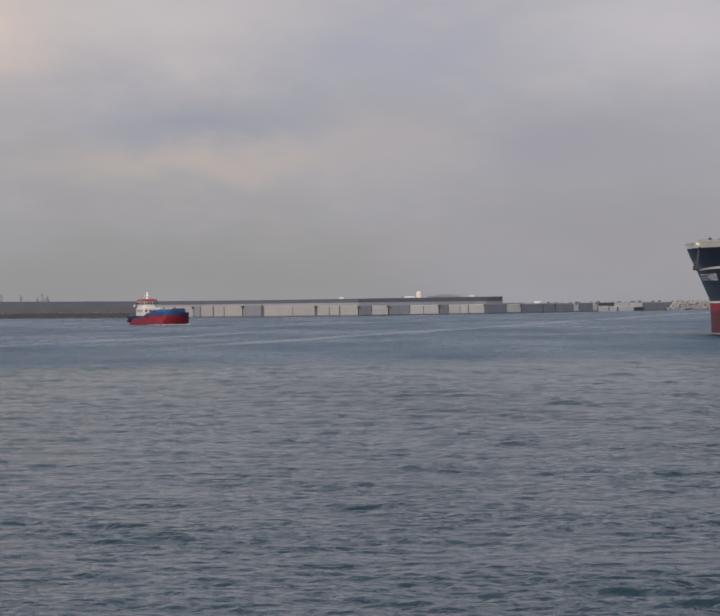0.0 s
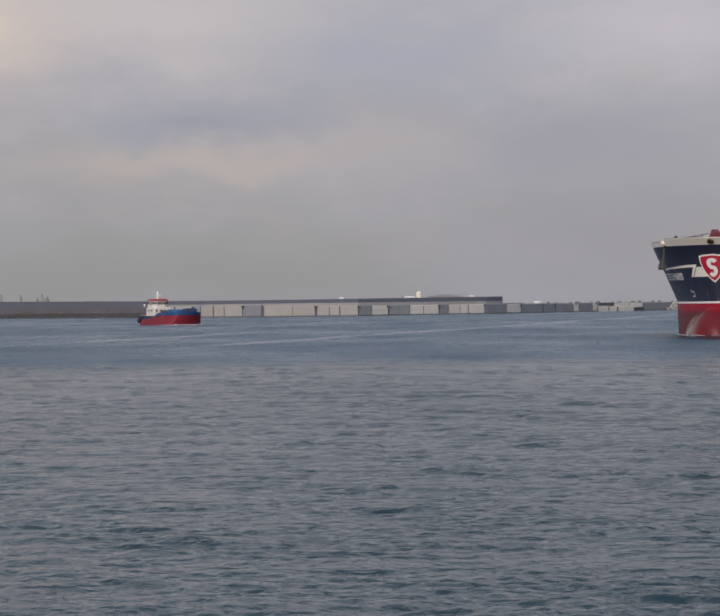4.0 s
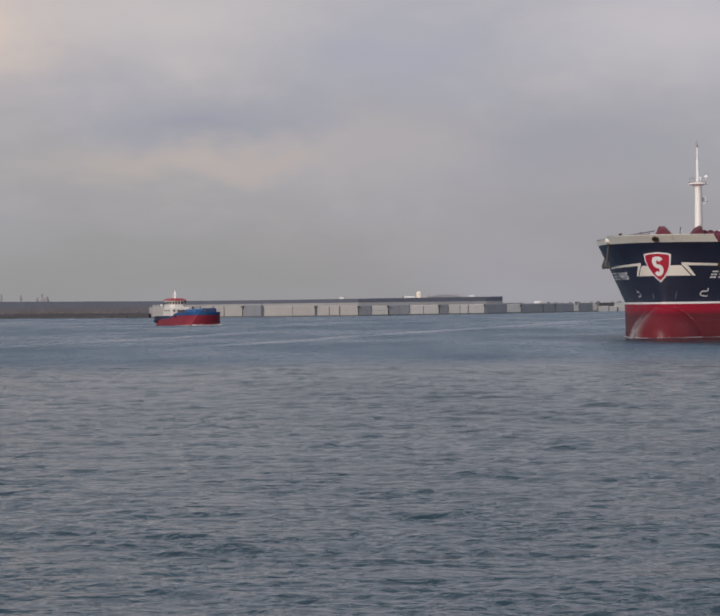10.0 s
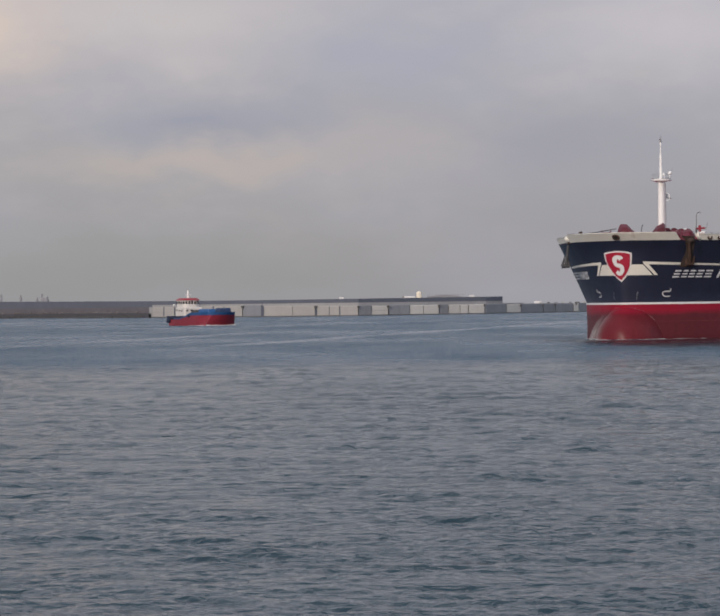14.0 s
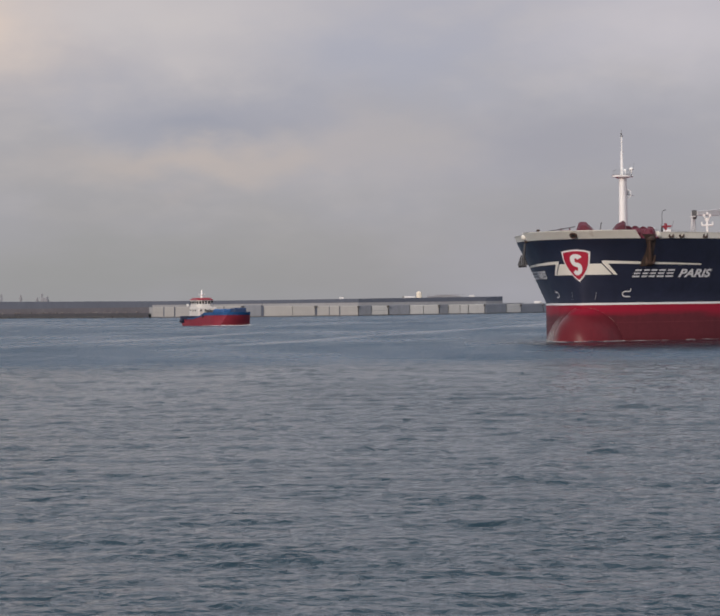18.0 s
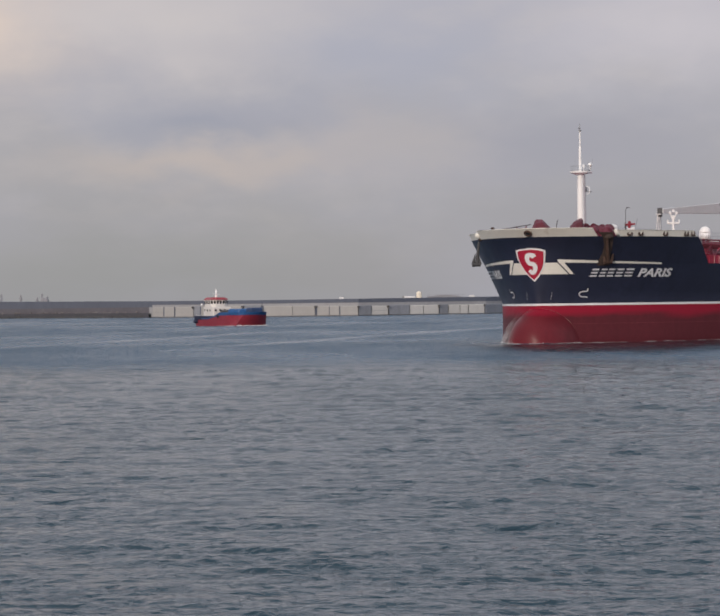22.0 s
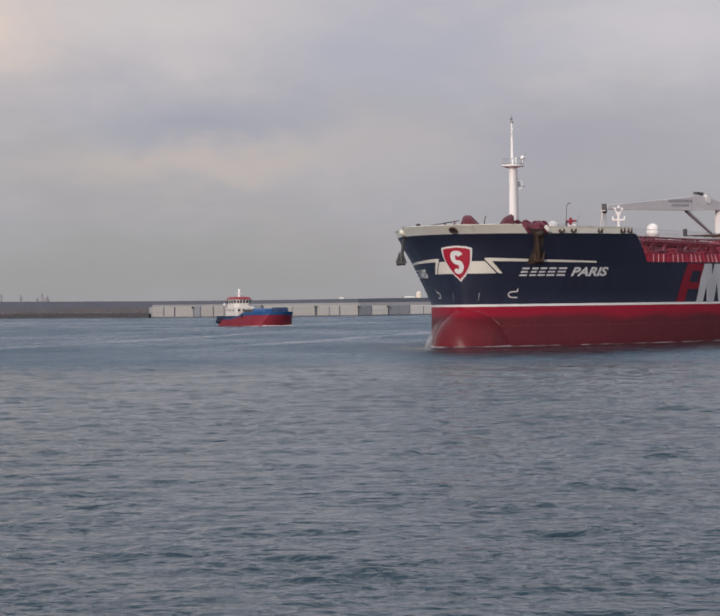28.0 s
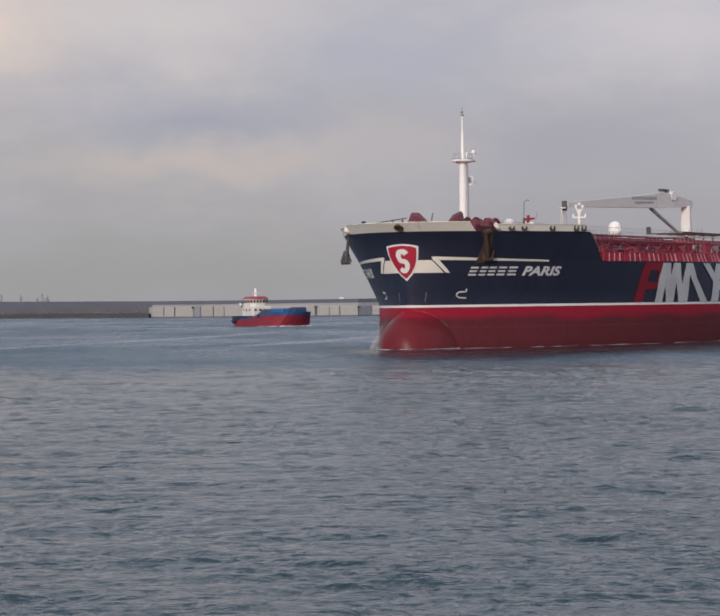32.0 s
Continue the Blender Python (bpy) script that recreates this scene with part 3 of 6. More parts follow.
def hull_marks():
    # shield emblem on the stem: white rim, crimson field, white curl
    rim = [(-1.62, 11.28), (-0.9, 11.42), (0.0, 11.52), (0.80, 11.40), (1.30, 11.22), (1.40, 10.4), (1.44, 9.6), (1.26, 8.9), (0.82, 8.1), (0.15, 7.48), (-0.7, 8.05),
           (-1.35, 8.85), (-1.72, 9.6), (-1.82, 10.4)]
    c = (-0.05, 9.75)
    flat_mark("shield_rim", rim, LINE_WHITE, ship, "white-rimmed shield emblem on the stem", 0.06, 0.1)
    flat_mark("shield_field", [(c[0] + (q - c[0]) * 0.87, c[1] + (z - c[1]) * 0.89) for q, z in rim], EMBLEM_RED, ship, "crimson shield field", 0.13, 0.1)
    bm = B()
    path, wide = [], 0.26
    for i in range(13):
        a = radians(25 + i * 245 / 12)
        path.append((-0.10 + 0.56 * math.cos(a), 10.17 + 0.53 * math.sin(a)))
    for i in range(13):
        a = radians(90 - i * 245 / 12)
        path.append((-0.02 + 0.58 * math.cos(a), 9.11 + 0.53 * math.sin(a)))
    left, right = [], []
    for i, p in enumerate(path):
        d = Vector(path[min(i + 1, len(path) - 1)]) - Vector(path[max(i - 1, 0)])
        nrm = Vector((-d.y, d.x)).normalized() * wide
        left.append(skin(p[0] * 0.66 + nrm.x, p[1] + nrm.y, 0.20))
        right.append(skin(p[0] * 0.66 - nrm.x, p[1] - nrm.y, 0.20))
    grid_mesh(bm, [left, right])
    part("shield_curl", bm, LINE_WHITE, ship, "white curled emblem")
    # white band behind the shield, its slanting bar and the long thin stripe
    mark_pair("bow_band", [(1.0, 9.74), (2.85, 9.74), (4.40, 8.36), (1.0, 8.36)], HULL_WHITE, "white band on the bow")
    mark_pair("slanted_bar", [(2.75, 10.10), (3.30, 10.10), (5.10, 8.36), (4.62, 8.36), (2.95, 9.80)], HULL_WHITE)
    mark_pair("thin_stripe", [(3.0, 10.12), (8.6, 9.92), (17.3, 9.70), (17.3, 9.50), (8.6, 9.64), (3.35, 9.74)], HULL_WHITE)
    # the maker's half of the name stays as slanted bars, the rest is lettered
    for f in (1, -1):
        for i, (q, w) in enumerate(((7.15, 0.92), (8.38, 0.80), (9.42, 0.86), (10.55, 1.0), (11.85, 1.12))):
            for x, ww, lo, hi in ((0.0, w, 8.02, 8.21), (0.0, w * 0.94, 8.40, 8.58), (0.0, w * 0.97, 8.78, 8.98)):
                k = 0.29 * (lo - 8.02), 0.29 * (hi - 8.02)
                if f > 0:
                    o = [(q + x + k[0], lo), (q + x + ww + k[0], lo), (q + x + ww + k[1], hi), (q + x + k[1], hi)]
                else:
                    a = q + 6.5 + x
                    o = [(-a - ww + k[0], lo), (-a + k[0], lo), (-a + k[1], hi), (-a - ww + k[1], hi)]
                flat_mark("name_bar", o, NAME_WHITE, ship, "", 0.03)
        if f > 0:
            word_mark("name_lettering", "PARIS", 13.75, 8.02, 1.36, NAME_WHITE, ship, squash=1.50)
        else:
            word_mark("name_lettering", "PARIS", -13.3, 8.02, 1.36, NAME_WHITE, ship, squash=1.50)
    # white hook marks that warn of the bulb, and draught ticks by the stem
    for f in (1, -1):
        pts = [(7.10, 6.62), (7.02, 6.28), (6.72, 6.26)] + [(6.45 + 0.52 * math.cos(radians(g)), 5.94 + 0.33 * math.sin(radians(g))) for g in range(80, 281, 20)] + [(7.0, 5.60)]
        bm = B()
        l, r = [], []
        for i, p in enumerate(pts):
            d = (Vector(pts[min(i + 1, len(pts) - 1)]) - Vector(pts[max(i - 1, 0)])).normalized() * 0.07
            l.append(skin(f * (p[0] - d.y), p[1] + d.x, 0.03))
            r.append(skin(f * (p[0] + d.y), p[1] - d.x, 0.03))
        grid_mesh(bm, [l, r])
        part("bulb_mark", bm, LINE_WHITE, ship, "white hook-shaped bulb mark")
        for z in (5.3, 5.62, 5.94):
            flat_mark("draught_tick", [(f * 2.2 + 0.25 * (z - 5.3), z), (f * 2.2 + 0.05 + 0.25 * (z - 5.3), z), (f * 2.2 + 0.12 + 0.25 * (z - 5.3), z + 0.26), (f * 2.2 + 0.07 + 0.25 * (z - 5.3), z + 0.26)], LOGO_GREY, ship, "", 0.03)
    # pale flecks of scraped paint where the bulb runs into the hull, and a thin line over its crown
    rnd = random.Random(31)
    for f in (1, -1):
        bm = B()
        for i in range(70):
            z = 4.55 - 3.9 * (i / 69) ** 1.5
            for x in np.linspace(5.9, 0.0, 120):
                up = (z + 0.9) / 5.65
                r = max(0.0, 1 - min(1.0, max(0.0, (6.2 - x) / 8.9)) ** (2 / 0.72)) ** 0.36
                half = 4.3 * math.sqrt(max(0.0, r * r - up * up))
                u = math.acos(max(-1.0, 1 - max(0.0, x - level_at(z)[0]) / level_at(z)[1]))
                if half > level_at(z)[2] * math.sin(u) ** level_at(z)[3]:
                    break
            else:
                continue
            if rnd.random() < 0.45 and z > 1.3:
                g = 0.03 + 0.05 * rnd.random() ** 2
                ball(bm, (x - 0.05, -f * (half + 0.03), z), g, 1.0, 0.6, 1.5, 6)
        tagged(part("bulb_scrape", bm, SCRAPE, ship), "pale flecks of scraped paint round the bulb", kind="stuff")
    # large slanted trade marking amidships, as plain shapes
    R, G = LOGO_RED, LOGO_GREY
    shapes = [("red_slanted_mark", R, [(29.4, 4.88), (30.9, 4.88), (34.9, 9.45), (33.4, 9.45)]),
              ("red_slanted_mark", R, [(34.7, 9.45), (37.3, 9.45), (37.1, 8.5), (34.0, 8.6)]),
              ("red_slanted_mark", R, [(36.4, 9.3), (37.4, 9.3), (35.6, 6.8), (34.6, 7.0)]),
              ("red_slanted_mark", R, [(32.2, 7.2), (35.4, 7.2), (34.8, 6.4), (31.6, 6.4)]),
              ("grey_slanted_mark", G, [(33.0, 4.88), (34.3, 4.88), (38.6, 9.42), (37.0, 9.42)]),
              ("grey_slanted_mark", G, [(37.6, 9.42), (38.7, 9.42), (36.4, 4.88), (35.0, 4.88)]),
              ("grey_slanted_mark", G, [(35.0, 4.88), (36.4, 4.88), (40.7, 9.42), (39.3, 9.42)]),
              ("grey_slanted_mark", G, [(39.7, 9.42), (40.8, 9.42), (38.9, 4.88), (37.4, 4.88)]),
              ("grey_slanted_mark", G, [(37.7, 4.88), (39.1, 4.88), (43.7, 9.42), (42.2, 9.42)]),
              ("grey_slanted_mark", G, [(42.5, 9.42), (43.8, 9.42), (43.4, 4.88), (41.9, 4.88)]),
              ("grey_slanted_mark", G, [(44.2, 4.88), (45.9, 4.88), (51.8, 9.42), (50.0, 9.42)]),
              ("grey_slanted_mark", G, [(46.4, 9.42), (48.1, 9.42), (50.2, 4.88), (48.5, 4.88)])]
    for i, (name, m, o) in enumerate(shapes):
        flat_mark(name, o, m, ship, "", 0.05 + 0.005 * i, 0.5)


hull_marks()


def plate_seams():
    # weld seams between the strakes and butts, slightly proud
    for z in (6.35, 7.9, 9.55, 11.2, 2.4):
        bm = B()
        top = 55 if z < 9.6 else 23
        q = np.linspace(0.0, top, 90)
        for f in (1, -1):
            grid_mesh(bm, [[skin(f * x, z + d, 0.012) for x in q] for d in (0.02, -0.02)])
        part("weld_seam", bm, HULL_RED if z < 4.8 else NAVY, ship)


plate_seams()


def local(s, b, z):
    return Vector((s, -b, z))


def anchors():
    for f in (1, -1):
        q = f * 8.7
        # rust-streaked bolster plate from the deck edge down to the anchor
        if f > 0:
            bm = B()
            cols = (-0.75, -0.4, 0, 0.4, 0.75)
            grid_mesh(bm, [[skin(q + f * x * k, z, 0.04 + 0.12 * (1 - abs(x))) for x in cols] for z, k in ((9.35, 1.15), (10.0, 1.05), (10.9, 0.8), (11.8, 0.75), (12.8, 1.05), (13.3, 1.25))])
            part("anchor_bolster", bm, RUST_DARK, ship, "rust-streaked anchor bolster below the bulwark gap", smooth=True)
        metal = RUST if f > 0 else IRON
        top = skin(q - f * (0.30 if f > 0 else 0.0), 12.5, 0.35)
        low = skin(q + 0.35, 9.75, 0.45) if f > 0 else Vector((top.x, top.y + 0.35, 9.72))
        bm = B()
        tube(bm, top, low, 0.15, 0.24, 8)
        a = part("anchor_shank", bm, metal, ship, "rusty bower anchor hanging from its hawse pipe")
        side = (skin(q + 1, 10, 0) - skin(q - 1, 10, 0)).normalized() if f > 0 else Vector((0.47, -0.88, 0))
        bm = B()
        tube(bm, low - side * 0.55, low + side * 0.5, 0.26, 0.22, 8)
        part("anchor_crown", bm, metal, a)
        for d, rise, lean in ((-1, 1.0, -0.05), (1, 1.75, 0.35)) if f > 0 else ((-1, 1.3, 0.30), (1, 1.3, -0.30)):
            bm = B()
            base = low + side * d * 0.45
            tube(bm, base, base + Vector((0, 0, rise)) + side * lean, 0.22, 0.07, 6)
            part("anchor_fluke", bm, metal, a)
        bm = B()
        ball(bm, skin(q, 12.75, 0.0), 0.55 if f > 0 else 0.3, 1.0, 1.0, 0.7, 12)
        part("hawse_lip", bm, RUST_DARK, ship, smooth=True)
        # cream rolled lip of the bulwark beside the hawse
        bm = B()
        if f > 0:
            tube(bm, skin(10.3, 12.82, -0.07), skin(10.3, 13.54, -0.07), 0.20, 0.22, 14)
        else:
            ball(bm, skin(-9.2, 13.28, -0.12), 0.46, 1.15, 1.15, 0.9, 16)
        part("bulwark_roll", bm, HULL_WHITE, ship, smooth=True)


anchors()


def fairlead(s_q, z, r=0.42):
    """A round mooring chock in the bulwark."""
    out = (skin(s_q, z, 1.0) - skin(s_q, z, 0.0)).normalized()
    along = (skin(s_q + 0.1, z, 0) - skin(s_q - 0.1, z, 0)).normalized()
    up = (skin(s_q, z + 0.2, 0) - skin(s_q, z - 0.2, 0)).normalized()
    n = up.cross(along).normalized()
    n = n if n.dot(out) > 0 else -n
    c = skin(s_q, z, 0) + n * 0.10
    m = Matrix.Translation(c) @ n.to_track_quat("Z", "Y").to_matrix().to_4x4()
    bm = B()
    rows = []
    for i in range(8):
        a = 2 * math.pi * i / 7
        rows.append([m @ Vector(((r + 0.12 * math.cos(a)) * math.cos(t), (r + 0.12 * math.cos(a)) * math.sin(t), 0.12 * math.sin(a))) for t in np.linspace(0, 2 * math.pi, 17)])
    grid_mesh(bm, rows)
    ob = part("fairlead", bm, RUST, ship, "rusty round mooring fairlead", smooth=True)
    bm = B()
    bmesh.ops.create_circle(bm, cap_ends=True, segments=16, radius=r, matrix=m)
    part("fairlead_opening", bm, BLACK, ob)


for q, z, r in ((0.15, 13.28, 0.40),):
    fairlead(q, z, r)


def roller(q):
    """A pair of rollers on a foot at the deck edge."""
    c = skin(q, 13.0, -0.05)
    bm = B()
    block(bm, c + Vector((0, 0, -0.05)), (0.9, 0.5, 0.2), 40 if q > 0 else -40, 0.03)
    ob = part("roller_chock", bm, RUST_DARK, ship, "dark rusty roller chock at the deck edge")
    for d in (-0.28, 0.28):
        bm = B()
        p = skin(q + d, 13.0, 0.0)
        tube(bm, p, p + Vector((0, 0, 0.48)), 0.17, 0.14, 10)
        part("roller", bm, RUST_DARK, ob)


for q in (11.95, 13.65, 17.75, 21.55, 22.8):
    roller(q)


def lump(bm, c, r, sx, sy, sz, seed, rough=0.16):
    """A covered or crowded piece of machinery: an uneven rounded body."""
    rnd = random.Random(seed)
    d = bmesh.ops.create_icosphere(bm, subdivisions=3, radius=r, matrix=Matrix.Translation(c) @ Matrix.Diagonal((sx, sy, sz, 1)))
    shift = rnd.uniform(0, 50)
    for v in d["verts"]:
        w = noise.noise_vector(v.co * (1.6 / r) + Vector((shift, 0, 0)))
        v.co += w * r * rough * 1.8
        v.co.z = max(v.co.z, 12.7)


def mooring_winch(s, b, turn, big=1.0, label="maroon mooring winch"):
    m = Matrix.Translation(local(s, b, 12.7)) @ Matrix.Rotation(radians(turn), 4, "Z") @ Matrix.Scale(big, 4)
    bm = B()
    block(bm, (0, 0, 0.2), (1.7, 2.4, 0.4), 0, 0.06)
    ob = part("mooring_winch", bm, MAROON, ship, label)
    ob.matrix_basis = m
    bm = B()
    tube(bm, (0, -0.55, 0.95), (0, 0.55, 0.95), 0.62, None, 14)
    for e in (-0.57, 0.57):
        tube(bm, (0, e - 0.05, 0.95), (0, e + 0.05, 0.95), 0.92, None, 18)
    part("winch_drum", bm, MAROON, ob)
    bm = B()
    block(bm, (0.1, 1.0, 0.9), (0.9, 0.5, 1.3), 0, 0.15, 0.75)
    part("gear_case", bm, MAROON, ob)
    bm = B()
    tube(bm, (0, -0.75, 0.95), (0, -1.15, 0.95), 0.28, 0.36, 12)
    part("warping_head", bm, STEEL, ob)
    return ob



def cover(s, b, outline, deep, taper=0.75):
    """A stiff fitted cover: an outline across the deck, drawn in towards both ends."""
    bm = B()
    for d, k in ((-deep, taper), (0, 1.0), (deep, taper)):
        for r, h in outline:
            bm.verts.new(local(s + 0.47 * r * k + 0.88 * d, b + 0.88 * r * k - 0.47 * d, 12.7 + h * (k if h > 0.3 else 1)))
    bmesh.ops.convex_hull(bm, input=bm.verts)
    e = [x for x in bm.edges if x.calc_face_angle(0) > 0.5]
    bmesh.ops.bevel(bm, geom=e, offset=0.07, segments=1, affect="EDGES")
    return bm


bm = cover(7.9, -2.5, ((-1.2, 0), (-1.15, 1.4), (-0.75, 2.45), (-0.55, 2.56), (0.15, 2.54), (0.75, 1.95), (1.2, 1.5), (1.25, 0)), 1.0, 0.8)
part("covered_winch", bm, MAROON, ship, "maroon winch under a fitted cover by the stem")
bm = B()
block(bm, local(8.7, -1.1, 13.25), (1.2, 1.5, 1.1), 28, 0.15)
part("winch_brake", bm, MAROON, ship)
bm = B()
hook = [local(2.4 + 0.12 * i, 1.9 + 0.03 * i, z) for i, z in enumerate((12.7, 14.3, 14.75, 14.9))]
for p, q in zip(hook, hook[1:]):
    tube(bm, p, q, 0.06, 0.05, 6)
part("davit_hook", bm, IRON, ship)
bm = B()
tube(bm, local(4.1, -7.3, 12.7), local(4.1, -7.3, 14.15), 0.16, None, 10)
ball(bm, local(4.1, -7.3, 14.15), 0.26, 1, 1, 0.6, 10)
part("bollard", bm, RUST_DARK, ship)
for a, b in (((6.9, -3.4, 14.6), (3.6, -6.0, 13.95)), ((3.6, -6.0, 13.95), (2.2, -8.4, 13.85))):
    bm = B()
    tube(bm, local(*a), local(*b), 0.055, None, 8)
    part("mooring_line", bm, IRON, ship)
bm = cover(8.0, 2.3, ((-0.95, 0), (-0.95, 1.5), (-0.45, 2.15), (0.45, 2.6), (0.7, 2.35), (0.85, 1.2), (0.85, 0)), 0.9, 0.8)
part("covered_winch", bm, MAROON, ship, "maroon winch under a fitted cover before the mast")
mooring_winch(9.8, -6.0, 20, 1.0)
mooring_winch(11.4, 2.5, 62, 1.06)
mooring_winch(14.0, 2.7, 62, 1.0)
mooring_winch(16.6, 2.5, 62, 1.07)
for i, (s, b, r) in enumerate(((7.6, 4.6, 0.70), (8.4, 5.2, 0.64), (9.2, 5.8, 0.80), (6.6, 6.6, 0.62), (10.0, 3.6, 0.6))):
    bm = B()
    lump(bm, local(s, b, 13.35), r, 1.1, 1.0, 1.3, 20 + i, 0.18)
    part("windlass_unit", bm, MAROON, ship, "maroon anchor windlass machinery")
for b in (6.3, -6.3):
    bm = B()
    block(bm, local(6.6, b, 13.1), (0.9, 0.9, 0.8), 20, 0.1, 0.8)
    part("chain_stopper", bm, MAROON, ship)


def foremast():
    bm = B()
    s, z0 = 14.5, 12.7
    tube(bm, local(s, 0, z0), local(s, 0, 21.1), 0.46, 0.38, 20)
    mast = part("foremast", bm, WHITE, ship, "tall white tubular foremast with platform and aerial", smooth=False)
    bm = B()
    tube(bm, local(s, 0, 20.85), local(s, 0, 21.1), 0.42, 1.15, 20)
    tube(bm, local(s, 0, 21.1), local(s, 0, 21.32), 1.26, 1.3, 20)
    block(bm, local(s + 1.1, 0.5, 21.2), (1.5, 1.1, 0.16), 20, 0.03)
    part("mast_platform", bm, WHITE, mast)
    for i in range(9):
        a = 2 * math.pi * i / 9
        bm = B()
        p = local(s + 1.15 * math.cos(a), 1.15 * math.sin(a), 21.25)
        tube(bm, p, p + Vector((0, 0, 0.75)), 0.016, None, 6)
        part("platform_stanchion", bm, STEEL, mast)
    for z, r in ((21.42, 0.03), (21.98, 0.014)):
        bm = B()
        for i in range(24):
            a, c = 2 * math.pi * i / 24, 2 * math.pi * (i + 1) / 24
            tube(bm, local(s + 1.2 * math.cos(a), 1.2 * math.sin(a), z), local(s + 1.2 * math.cos(c), 1.2 * math.sin(c), z), r, None, 5)
        part("platform_rail", bm, STEEL, mast)
    bm = B()
    tube(bm, local(s, 0, 21.2), local(s, 0, 24.4), 0.19, 0.16, 12)
    tube(bm, local(s, 0, 24.4), local(s, 0, 26.3), 0.11, 0.09, 10)
    part("topmast", bm, WHITE, mast)
    bm = B()
    tube(bm, local(s, 0, 26.3), local(s, 0, 27.25), 0.05, 0.04, 6)
    block(bm, local(s, 0, 26.4), (0.3, 0.3, 0.25), 0, 0.04)
    ball(bm, local(s - 0.12, 0, 26.75), 0.16)
    part("masthead_light", bm, STEEL, mast)
    for b, ss, z, r in ((0.95, s + 0.9, 22.15, 0.30), (0.35, s + 0.3, 22.0, 0.20)):
        bm = B()
        tube(bm, local(ss, b, 21.4), local(ss, b, z), 0.06, None, 6)
        ball(bm, local(ss, b, z), r, 1, 1, 0.85)
        part("radar_dome", bm, WHITE, mast, smooth=True)
    for a in (0.9, 1.5, -1.2):
        bm = B()
        tube(bm, local(s + 0.6, a * 0.7, 21.3), local(s + 0.9, a * 0.9, 22.9), 0.018, 0.012, 5)
        part("whip_aerial", bm, STEEL, mast)
    # lamp bracket with a ring on the after side
    bm = B()
    tube(bm, local(s + 0.3, 0.1, 18.9), local(s + 1.1, 1.1, 18.75), 0.05, None, 6)
    block(bm, local(s + 0.5, 0.45, 19.1), (0.4, 0.4, 0.5), 0, 0.06)
    part("lamp_bracket", bm, STEEL, mast)
    bm = B()
    c = local(s + 0.6, 0.6, 19.1)
    for i in range(16):
        a, d = 2 * math.pi * i / 16, 2 * math.pi * (i + 1) / 16
        tube(bm, c + Vector((0.15 * math.cos(a), -0.34 * math.cos(a), 0.5 * math.sin(a) - 0.15)), c + Vector((0.15 * math.cos(d), -0.34 * math.cos(d), 0.5 * math.sin(d) - 0.15)), 0.045, None, 5)
    part("guard_ring", bm, WHITE, mast)
    # grey tube added for the mast's shaded side, next to the caged ladder
    bm = B()
    tube(bm, local(s + 0.22, 0.40, 13.4), local(s + 0.20, 0.36, 20.8), 0.24, 0.20, 12)
    part("ladder_trunk", bm, MAST_SHADE, mast, "grey tube for the mast's shaded side, by the caged ladder")
    # ladder up the after side
    bm = B()
    for b in (-0.22, 0.22):
        tube(bm, local(s + 0.78, b - 0.2, 12.8), local(s + 0.72, b - 0.2, 21.0), 0.03, None, 5)
    part("ladder", bm, STEEL, mast)
    for i in range(11):
        bm = B()
        z = 14.2 + i * 0.62
        hoop = [local(s + 0.62 + 0.42 * math.cos(g), -0.2 + 0.40 * math.sin(g), z) for g in np.linspace(-1.6, 1.6, 9)]
        for p, q in zip(hoop, hoop[1:]):
            tube(bm, p, q, 0.022, None, 4)
        part("cage_hoop", bm, STEEL, mast)
    for i in range(20):
        bm = B()
        z = 13.1 + i * 0.4
        tube(bm, local(s + 0.77, -0.42, z), local(s + 0.77, 0.02, z), 0.02, None, 4)
        part("rung", bm, STEEL, mast)


foremast()


